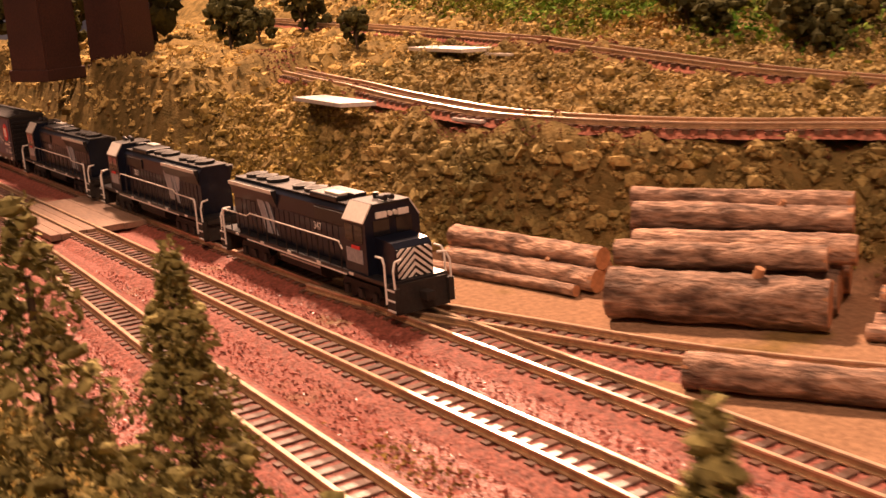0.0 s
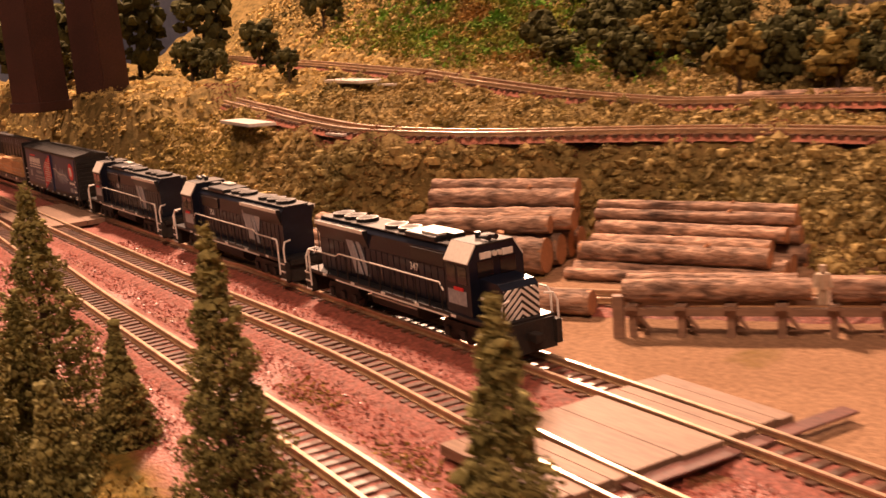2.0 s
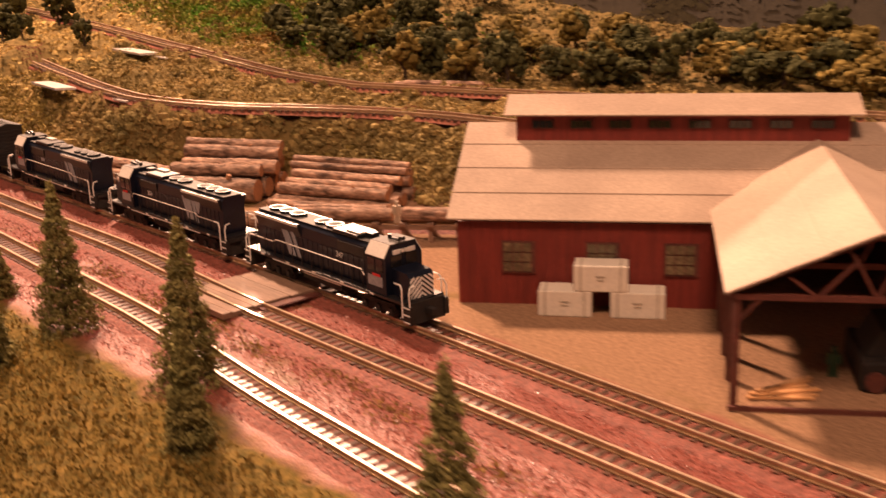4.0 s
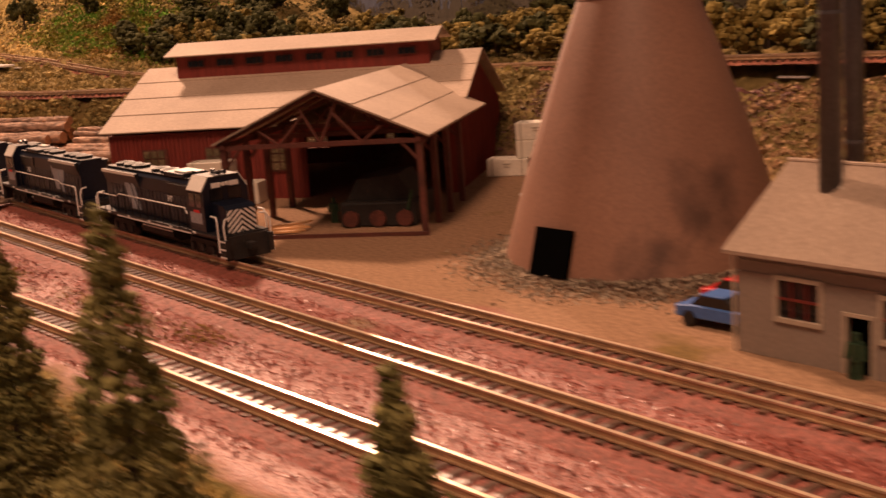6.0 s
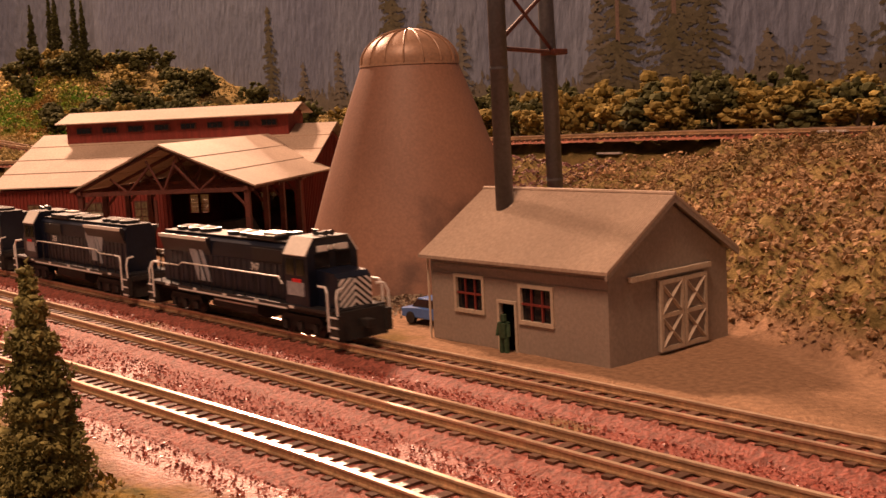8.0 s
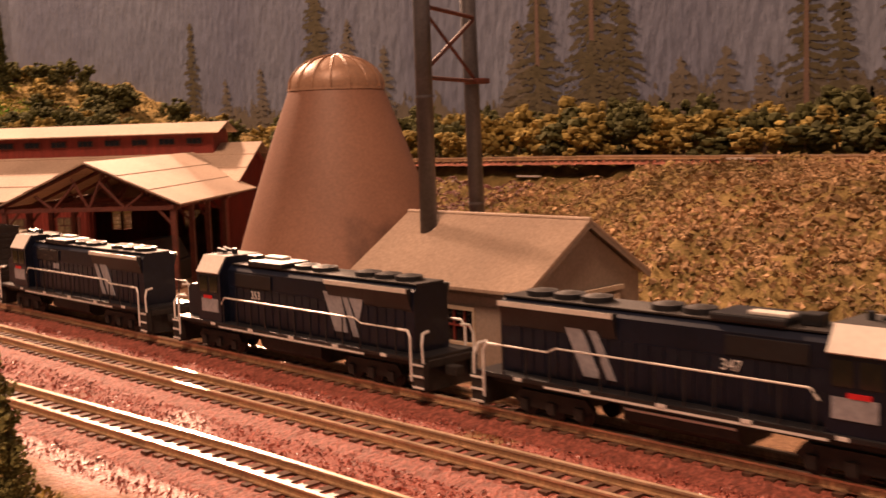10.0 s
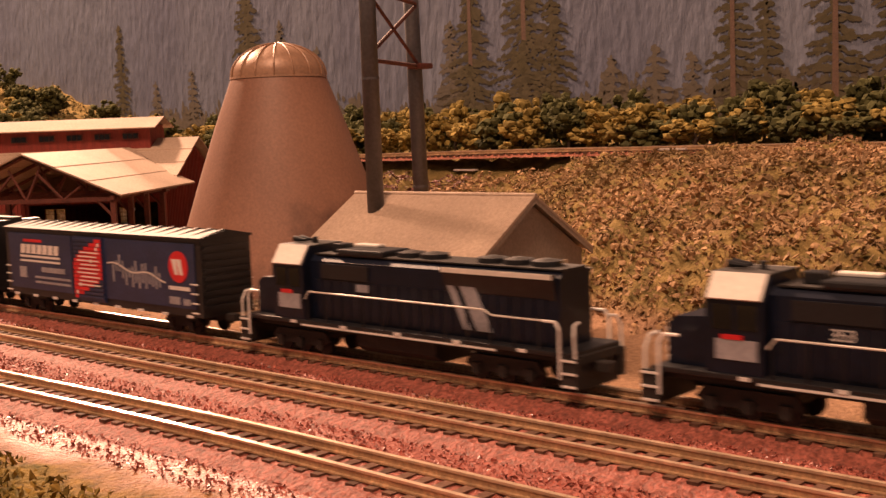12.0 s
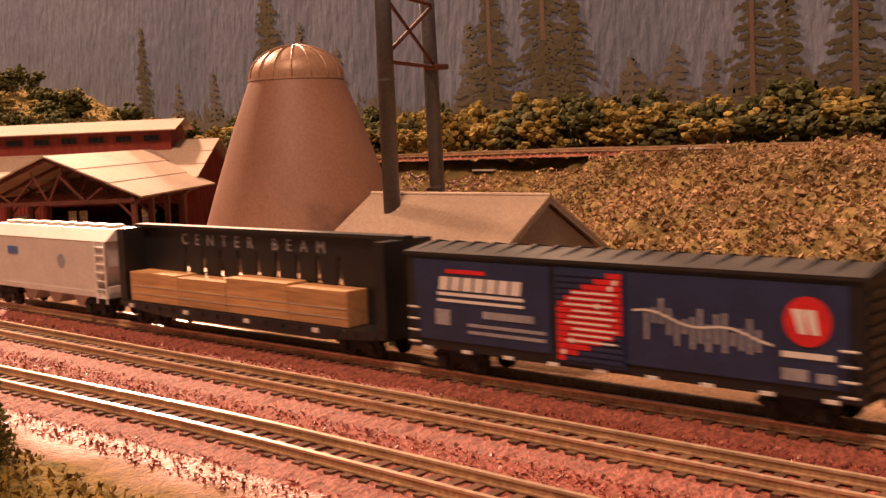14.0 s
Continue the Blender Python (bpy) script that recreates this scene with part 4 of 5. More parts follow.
# ---- boiler shed ----
def build_shed():
    root = thing("boiler_shed", P(433, 347, 0, 0.8), "grey board shed with tan ribbed roof and sliding doors", "shed")
    W, D, E, H = 73, 54, 27, 44.6
    for u0, u1, z0, z1 in ((0, W, 21, 27), (0, 11.5, 0, 21), (24, 30.5, 0, 21), (11.5, 24, 0, 10.5), (30.5, 37.5, 14.5, 21), (37.5, 39.5, 0, 21), (39.5, 52.5, 0, 9.5), (52.5, W, 0, 21), (39.5, 52.5, 20, 21)):
        part("front_wall", B(u0, u1, 0, 1.4, z0, z1), M_SHED, root)
    part("back_wall", B(0, W, D - 1.4, D, 0, E), M_SHED, root)
    g = [(1.4, 0), (D - 1.4, 0), (D - 1.4, E), (D / 2, H - 1.5), (1.4, E)]
    part("gable_wall", PR(g, "x", 0, 1.4), M_SHED, root)
    part("gable_wall", PR(g, "x", W - 1.4, W), M_SHED, root)
    for i in range(1, 9):
        part("siding_joint", B(0.02, W - 0.02, -0.22, 0.0, i * 3.05 - 0.12, i * 3.05), M_SHED, root) if i not in (1, 2, 3, 4, 5, 6) else None
    for s in (0, 1):
        v0, v1 = (-3, D / 2) if s == 0 else (D + 3, D / 2)
        n = 71
        for k in range(1):
            pts = [(v0, E - 1.0), (v1, H), (v1, H + 0.9), (v0, E - 0.1)]
            part("roof_sheet", PR(pts, "x", -2.5, W + 2.5), M_ROOF, root)
        rb = bmesh.new()
        for k in range(100):
            u = -2.2 + k * (W + 4.4) / 99
            rod(rb, (u, v0, E - 0.05), (u, v1, H + 0.95), 0.15, 4)
        ob = part("roof_ribs", rb, M_ROOF, root)
        ob["kind"] = "stuff"
    part("ridge_cap", R((-2.6, D / 2, H + 0.8), (W + 2.6, D / 2, H + 0.8), 0.7, 8), M_ROOF, root)
    for s in (1, -1):
        part("barge_board", PR([(D / 2, H - 1.6), (D / 2, H + 0.2), (D / 2 + s * (D / 2 + 3), E - 0.8), (D / 2 + s * (D / 2 + 3), E - 2.4)], "x", W + 1.7, W + 2.4), M_SHED, root)
    for u0, u1, z0, z1 in ((11.5, 24, 10.5, 21), (39.5, 52.5, 9.5, 20)):
        w = part("window", B(u0 + 0.3, u1 - 0.3, 0.6, 0.9, z0 + 0.3, z1 - 0.3), M_GLASS, root)
        f = bmesh.new()
        for a in ((u0 - 0.5, u1 + 0.5, z0 - 0.7, z0 + 0.4), (u0 - 0.5, u1 + 0.5, z1 - 0.4, z1 + 0.7)):
            box(f, a[0], a[1], -0.6, 0.5, a[2], a[3])
        for a in ((u0 - 0.5, u0 + 0.5), (u1 - 0.5, u1 + 0.5)):
            box(f, a[0], a[1], -0.55, 0.5, z0, z1)
        part("window_frame", f, M_TRIM, w)
        for k in (1, 2):
            part("glazing_bar", B(u0 + k * (u1 - u0) / 3 - 0.25, u0 + k * (u1 - u0) / 3 + 0.25, 0.0, 0.55, z0, z1), M_BARNRED, w, "red glazing bar")
        part("glazing_bar", B(u0, u1, -0.05, 0.5, (z0 + z1) / 2 - 0.3, (z0 + z1) / 2 + 0.3), M_BARNRED, w, "red glazing bar")
    # Black sheet behind the wall paints the shaded room inside.
    d = part("doorway", B(30.7, 37.3, 1.5, 1.9, 0, 14.3), M_OPENING_DARK, root, "open doorway, its shaded inside painted black")
    f = bmesh.new()
    box(f, 29.9, 30.8, -0.5, 1, 0, 14.6), box(f, 37.2, 38.1, -0.5, 1, 0, 14.6), box(f, 29.9, 38.1, -0.55, 1, 14.3, 15.2)
    part("door_frame", f, M_TRIM, d)
    # sliding doors in the gable
    for v0 in (20.5, 31.5):
        dr = part("sliding_door", B(W + 0.2, W + 1.0, v0, v0 + 10.6, 1, 21.5), M_SHED, root)
        for a in ((v0, v0 + 10.6, 1, 2.3), (v0, v0 + 10.6, 10.6, 11.9), (v0, v0 + 10.6, 20.2, 21.5), (v0, v0 + 1.2, 2.3, 10.6), (v0 + 9.4, v0 + 10.6, 2.3, 10.6), (v0, v0 + 1.2, 11.9, 20.2), (v0 + 9.4, v0 + 10.6, 11.9, 20.2)):
            part("door_board", B(W + 1, W + 1.6, *a), M_TRIM, dr, "pale door board")
        for z0, z1 in ((2.3, 10.6), (11.9, 20.2)):
            for za, zb in ((z0, z1), (z1, z0)):
                part("cross_brace", R((W + 1.2, v0 + 1, za), (W + 1.2, v0 + 9.6, zb), 0.6, 4), M_TRIM, dr, "pale diagonal board")
    part("door_rail", B(W + 0.3, W + 1.8, 8, 44, 22.6, 24), M_TRIM, root)
    part("corner_pipe", R((-0.8, -0.5, 0), (-0.8, -0.5, 26), 0.4, 6), M_TRIM, root)
    return root


build_shed()
build_figure(P(467.5, 345.2, 0, 8), M_FIGURE, "small plain figurine in green standing in the shed doorway")


def build_stack(x, y, z0, top, lean, label, collar):
    root = thing("smoke_stack", P(x, y, z0, 0, 0, lean), label, "smokestack", "smokestacks")
    n = R((0, 0, 0), (0, 0, top - z0), 2.85, 28, 2.75)
    smooth(part("pipe", n, M_STACK, root))
    for z in (45, 90, 135):
        part("pipe_band", R((0, 0, z), (0, 0, z + 0.8), 3.0, 28), M_STACK, root)
    if collar:
        g = bmesh.new()
        for k in range(12):
            a = math.tau * k / 12
            bmesh.ops.create_icosphere(g, subdivisions=2, radius=random.Random(k).uniform(0.7, 1.3), matrix=Matrix.Translation((3.1 * math.cos(a), 3.1 * math.sin(a), 1.5 + 1.9 * math.sin(a))))
        part("glue_bead", smooth_bm(g), M_GLUE, root, "shiny bead of glue round the pipe")
    return root


def smooth_bm(bm):
    for f in bm.faces:
        f.smooth = True
    return bm


build_stack(447, 367, 38.4, 190, 0, "tall dark grey steel smokestack rising through the shed roof", True)
build_stack(428, 410.5, 0, 190, -1.2, "tall dark grey steel smokestack standing behind the shed", False)
root = thing("stack_brace", P(0, 0, 0), "light steel cross brace between the two smokestacks", "brace")
A0, B0 = Vector((445.5, 369)), Vector((430, 408))
for za, zb in ((90, 89.5), (113, 112)):
    part("strut", R((*A0, za), (*B0, zb), 0.75, 8), M_BARNDARK, root)
part("diagonal", R((*A0, 92), (*B0, 111), 0.7, 8), M_BARNDARK, root)
part("diagonal", R((*A0, 112), (*B0, 90.5), 0.6, 8), M_BARNDARK, root)
part("strut_clamp", B(-3.4, 3.4, -3.4, 3.4, -1, 1, 0.4), M_BARNDARK, root).matrix_basis = P(429.5, 410, 89.5)


# ---- timber yard ----
def log_mesh(length, r, seed):
    rng = random.Random(seed)
    n, m = 26, 44
    vs, fs = [], []
    for i in range(m + 1):
        x = -length / 2 + length * i / m
        for j in range(n):
            a = math.tau * j / n
            k = r * (1 + 0.13 * noise.noise(Vector((x / 14 + seed, math.cos(a) * 1.2, math.sin(a) * 1.2))) + 0.10 * noise.noise(Vector((x / 4, math.cos(a) * 4, math.sin(a) * 4 + seed)))) * (1 - 0.06 * i / m)
            vs.append((x, k * math.cos(a), k * math.sin(a) + 0.04 * r * math.sin(x / 17 + seed)))
    for i in range(m):
        for j in range(n):
            a, b = i * n + j, i * n + (j + 1) % n
            fs.append((a, a + n, b + n, b))
    ends = ([(-length / 2 - 0.01, r * 0.93 * math.cos(math.tau * j / n), r * 0.93 * math.sin(math.tau * j / n)) for j in range(n)], [(length / 2 + 0.01, r * 0.90 * math.cos(math.tau * j / n), r * 0.90 * math.sin(math.tau * j / n)) for j in range(n)])
    return vs, fs, ends


def build_log(m, length, r, seed, label, group):
    root = thing("log", m, label, "log", group)
    vs, fs, ends = log_mesh(length, r, seed)
    raw("bark", vs, fs, M_BARK, root, smooth=True)
    for s, ring in zip((-1, 1), ends):
        bm = bmesh.new()
        a, b = [bm.verts.new(p) for p in ring], [bm.verts.new((p[0] - s * 1.5, p[1], p[2])) for p in ring]
        bm.faces.new(a), bm.faces.new(b[::-1])
        for i in range(len(a)):
            bm.faces.new((a[i], b[i], b[(i + 1) % len(a)], a[(i + 1) % len(a)]))
        bmesh.ops.recalc_face_normals(bm, faces=bm.faces)
        part("cut_end", bm, M_CUT, root)
    if seed % 3 == 0:
        part("knot", R((length * 0.18, 0, r * 0.8), (length * 0.2, -0.5, r * 1.25), r * 0.25, 8, r * 0.18), M_CUT, root)


def pile(x, y, z, angle, length, logs, label, group, seed):
    rng = random.Random(seed)
    for i, (back, up, r) in enumerate(logs):
        c = P(x, y, z, angle) @ P(rng.uniform(-3, 3), back, up, rng.uniform(-2, 2))
        build_log(c, length * rng.uniform(0.9, 1.06), r, seed + i, label, group)


pile(-215, 382, 0, 32, 62, [(0, 7.3, 7.3), (14, 6.5, 6.5), (10, 16.8, 3.8), (26, 6, 6), (19, 17.2, 4.6), (34, 6, 6), (27, 24, 4.2), (35, 18, 5), (33, 28, 3.4)], "thick brown bark log in a big stacked log pile", "first log pile", 3)
pile(-148, 421, 0, 26, 74, [(-8, 2.2, 2.2), (-3, 2.8, 2.8), (4, 3.8, 3.8), (0, 9.0, 3.6), (12, 4.2, 4.2), (8, 10.6, 3.2), (20, 5, 5), (14, 14.4, 3), (21, 13, 3.4), (20, 18.6, 2.4), (28, 6, 6), (27, 15, 3.6), (26, 21, 2.2)], "brown bark log in a long stacked log pile", "second log pile", 21)
build_log(P(-160, 355, 4.5, 30), 62, 4.5, 41, "single brown log lying beside the siding", "loose logs")
for i, (dx, dy, up, r) in enumerate(((0, 0, 2, 2), (2, 7, 4, 4), (-4, 15, 4.5, 4.5), (0, 11, 10, 4))):
    build_log(P(-296 + dx, 366 + dy, up, 11), 64, r, 50 + i, "weathered grey-brown log on the ground below the bank", "loose logs")
for i in range(6):
    z0 = surface(-225 + i * 9, 546)
    build_log(P(-215 + (i % 2) * 8, 540 + i * 4, 42 + i * 1.4, -14 + i * 9), 56, 2.6, 60 + i, "thin dark log heaped beside the upper line", "upper logs")


def build_deck():
    root = thing("log_deck", P(-110, 362, 0, 39.5), "low timber log-loading deck on stubby posts", "log deck")
    part("beam", B(0, 122, -2, 0, 6.6, 8.8), M_PLANK, root)
    part("beam", B(0, 122, 10, 12, 6.6, 8.8), M_PLANK, root)
    for i in range(9):
        for v in (-1.8, 10.2):
            part("post", B(3 + i * 14.2, 5.2 + i * 14.2, v, v + 1.6, 0, 6.6), M_PLANK, root)
        part("crosspiece", B(2.4 + i * 14.2, 5.8 + i * 14.2, -4, 14, 8.8, 10), M_PLANK, root)
        if i < 8:
            part("sway_brace", R((6 + i * 14.2, -1.2, 6.5), (9 + i * 14.2, -1.2, 2.5), 0.6, 5), M_PLANK, root)
    part("end_post", B(-1.6, 1.6, -3.5, -0.5, 0, 13), M_PLANK, root)


build_deck()
D0 = P(-110, 362, 0, 39.5)
build_log(D0 @ P(28, 2, 13.5), 54, 3.5, 70, "brown log resting on the loading deck", "deck logs")
build_log(D0 @ P(88, 2, 13.5), 56, 3.5, 71, "brown log resting on the loading deck", "deck logs")
build_log(D0 @ P(86, 9, 13, 2), 52, 3.0, 73, "brown log resting on the loading deck", "deck logs")
build_log(D0 @ P(26, 10, 13.4, -2), 50, 3.4, 74, "brown log resting on the loading deck", "deck logs")
build_figure(D0 @ P(58, -1, 10), M_TRIM, "small plain tan figurine standing on the loading deck")


def build_crate(m, group, seed, tall=11):
    root = thing("lumber_bundle", m, "cream wrapped bundle of lumber stacked in the yard", "lumber bundle", group)
    part("wrap", B(-11, 11, -6, 6, 0, tall, 0.5), M_CRATE, root)
    for u in (-8, 8):
        s = B(u - 0.35, u + 0.35, -6.12, 6.12, -0.0, tall + 0.12)
        part("strap", s, M_CRATELINE, root)
    for k, w in ((0, 4), (1.5, 2.6)):
        part("printed_mark", B(-w / 2, w / 2, -6.25, -6.0, 6.2 - k, 6.8 - k), M_CRATELINE, root)


Y0 = P(65, 365, 0, 37.5)
for u, z, v in ((11, 0, 6), (40.5, 0, 6), (25.5, 11, 6)):
    build_crate(Y0 @ P(u, v, z), "bundles by the mill", 1)
Y1 = P(152, 508, 0, 34)
for u, z, v in ((11, 0, 6), (38, 0, 6), (27, 9.2, 8), (27, 18.4, 8)):
    build_crate(Y1 @ P(u, v, z), "bundles behind the yard", 2, 9.2)
build_crate(P(216, 519, 0, 75), "bundles behind the yard", 3, 9.2)
build_crate(P(240, 500, 0, 10), "bundles behind the yard", 4, 9.2)
build_crate(P(262, 492, 0, 70), "bundles behind the yard", 5, 9.2)


def build_loader():
    root = thing("yellow_loader", P(272, 441, 0, 200), "small yellow toy loader with a black cab and orange roof", "loader")
    part("chassis", B(-12, 14, -5, 5, 3.5, 9, 1), M_YELLOW, root)
    part("bonnet", PR([(-1, 9), (14, 9), (14.5, 12.5), (12, 14), (-1, 15)], "y", -4.5, 4.5), M_WHITE, root, "white bonnet catching the light")
    part("cab", B(-12, -1, -5, 5, 9, 22, 0.8), M_GLASS, root)
    part("cab_roof", B(-13, 0.5, -5.6, 5.6, 22, 24.5, 0.6), M_YELLOW, root, "orange cab roof")
    for y in (-5.3, 5.3):
        # White slabs paint the light glaring off the cab windows.
        for x in (-9, -3.5):
            part("window_glare", B(x - 1.6, x + 1.6, y - 0.15, y + 0.15, 14, 20), M_WHITE, root)
        for x in (-8, 9):
            w = part("wheel", R((x, y - 1.5, 4.2), (x, y + 1.5, 4.2), 4.2, 18), M_UNDER, root)
            part("hub", R((x, y - 1.8, 4.2), (x, y + 1.8, 4.2), 1.8, 12), M_YELLOW, w)
    part("bumper", B(14, 16, -5, 5, 4, 7, 0.5), M_YELLOW, root)


build_loader()


def build_car(m, colour, label):
    root = thing("toy_car", m, label, "car")
    body = PR([(-14, 2), (14, 2), (14, 4.6), (13, 5.4), (7, 5.8), (-8, 5.9), (-14, 5.2)], "y", -5, 5)
    bmesh.ops.bevel(body, geom=body.edges[:], offset=0.4, segments=1, affect="EDGES")
    part("body", body, colour, root)
    part("cabin", PR([(-9, 5.7), (6, 5.7), (2, 8.6), (-6, 8.6)], "y", -4.4, 4.4), M_GLASS, root)
    part("roof_panel", B(-6, 2, -4.2, 4.2, 8.4, 9.0, 0.2), colour, root)
    for x in (-9, 9):
        for y in (-4.6, 4.6):
            part("wheel", R((x, y - 0.8, 2.1), (x, y + 0.8, 2.1), 2.1, 16), M_UNDER, root)
    part("bumper", B(-14.6, -13.8, -4.6, 4.6, 2.2, 3.4), M_METAL_AND_SHEEN, root, "chrome bumper")


build_car(P(418, 362, 0.3, 2), M_CARBLUE, "small blue toy saloon car parked beside the shed")
build_car(P(413, 379, 0.3, 0), M_RED, "small red toy car parked behind the blue one")


# ---- far things ----
for x, y, w in ((-716, 345, 36), (-692, 384, 34)):
    root = thing("trestle_tower", P(x, y, 57, 20), "dark brown tapered tower standing on the far bank", "tower", "far towers")
    bm = bmesh.new()
    k = w / 2
    a = [bm.verts.new((sx * k, sy * k * 0.7, 0)) for sx, sy in ((-1, -1), (1, -1), (1, 1), (-1, 1))]
    b = [bm.verts.new((sx * k * 0.8, sy * k * 0.56, 260)) for sx, sy in ((-1, -1), (1, -1), (1, 1), (-1, 1))]
    bm.faces.new(a[::-1]), bm.faces.new(b)
    for i in range(4):
        bm.faces.new((a[i], a[(i + 1) % 4], b[(i + 1) % 4], b[i]))
    bmesh.ops.bevel(bm, geom=bm.edges[:], offset=1.2, segments=2, affect="EDGES")
    part("shaft", bm, M_TOWER, root)
    part("plinth", B(-k * 1.05, k * 1.05, -k * 0.76, k * 0.76, -4, 3, 0.6), M_TOWER, root)


def build_plate(x, y, z, length, wide, angle, label):
    root = thing("switch_cover", P(x, y, z, angle), label, "track plate", "bare plates")
    part("plate", PR([(-length / 2, -wide / 2), (length / 2 - 8, -wide / 2), (length / 2, wide / 2), (-length / 2 + 6, wide / 2)], "z", 0, 1.6), M_METALPLATE, root)


build_plate(-428, 382, 49.6, 56, 12, -4, "bare shiny metal plate beside the upper line")
build_plate(-470, 470, 62.4, 60, 13, -4, "bare shiny metal plate beside the highest line")
for x, y in ((-345, 392), (-430, 470), (393, 646), (250, 640), (480, 640)):
    z0 = max(surface(x, y), height(x, y)) + 1
    root = thing("rail_joiner", P(x, y, z0), "small bright strip of bare metal by the line", "metal strip", "bare strips")
    part("strip", B(-9, 9, -1.4, 1.4, 0, 1), M_METALPLATE, root)


def build_crossing(x0, x1, label):
    root = thing("plank_crossing", P(0, 0, 0), label, "level crossing", "plank crossings")
    w = x1 - x0
    mid, main = lerp((x0 + x1) / 2, MID), lerp((x0 + x1) / 2, MAIN)
    for y0, y1 in ((main - 3.9, main + 3.9), (main + 6.3, main + 16), (mid + 6.3, main - 6.3), (mid - 3.9, mid + 3.9), (mid - 15, mid - 6.3)):
        for k in range(2):
            a, b = y0 + (y1 - y0) * k / 2 + 0.06, y0 + (y1 - y0) * (k + 1) / 2 - 0.06
            part("plank", B(x0 + k * 0.6, x1 + k * 0.9, a, b, 1.2, 3.9, 0.15), M_PLANK, root)


build_crossing(-66, -24, "weathered plank road crossing between the rails")
build_crossing(-572, -486, "pale worn plank crossing over two lines")
# Thin dark slab added in place of a narrow shaded gap.
root = thing("dark_gap_strip", P(-20, 320, 2.2, 88), "dark strip painting the shade of a thin gap across the yard", "board")
part("plank", B(-34, 32, -2.4, 2.4, 0, 0.6), M_BARNDARK, root)


# ---- train ----
def wheelset(root, x, r=2.9):
    for s in (-1, 1):
        part("wheel", R((x, s * 4.4, r), (x, s * 5.6, r), r, 20), M_UNDER, root)


def truck(root, x, axles, pitch=7.4):
    n = len(axles)
    bm = bmesh.new()
    half = axles[-1] + 4
    for s in (-1, 1):
        prism(bm, [(x - half, 4.2), (x - half + 2, 6.6), (x + half - 2, 6.6), (x + half, 4.2), (x + half - 3, 2.6), (x - half + 3, 2.6)], "y", s * 6.6 - 0.6, s * 6.6 + 0.6)
        for a in axles:
            box(bm, x + a - 1.3, x + a + 1.3, s * 7.5 - 0.5, s * 7.5 + 0.5, 1.8, 4.6)
    box(bm, x - half + 2, x + half - 2, -6, 6, 4.5, 7.6)
    t = part("truck", bm, M_UNDER, root)
    for a in axles:
        for s in (-1, 1):
            part("wheel", R((x + a, s * 4.4, 2.9), (x + a, s * 5.7, 2.9), 2.9, 18), M_UNDER, t)
    return t


def pipe(name, pts, r, material, root, label=""):
    bm = bmesh.new()
    for a, b in zip(pts, pts[1:]):
        rod(bm, a, b, r, 6)
    return part(name, bm, material, root, label)


def chevron(top, thick, slope, half, lo, hi):
    """One leg of a chevron, cut off at the edges of the face."""
    pts = [(0, top), (0, top + thick), (half, top + thick - slope * half), (half, top - slope * half)]
    for keep_above, limit in ((True, lo), (False, hi)):
        out = []
        for a, b in zip(pts, pts[1:] + pts[:1]):
            ina, inb = (a[1] >= limit) == keep_above, (b[1] >= limit) == keep_above
            if ina:
                out.append(a)
            if ina != inb:
                k = (limit - a[1]) / (b[1] - a[1])
                out.append((a[0] + (b[0] - a[0]) * k, limit))
        pts = out
        if len(pts) < 3:
            return []
    return pts


def shorten(root, k):
    """Close up a car along its length; round parts keep their shape."""
    for ob in root.children_recursive:
        if ob.type != "MESH":
            continue
        xs = [v.co.x for v in ob.data.vertices]
        c = (min(xs) + max(xs)) / 2
        whole = ob.name.split(".")[0] in ("wheel", "roof_fan", "fan_cap", "stanchion", "headlight", "beacon")
        for v in ob.data.vertices:
            v.co.x = v.co.x + c * (k - 1) if whole else v.co.x * k


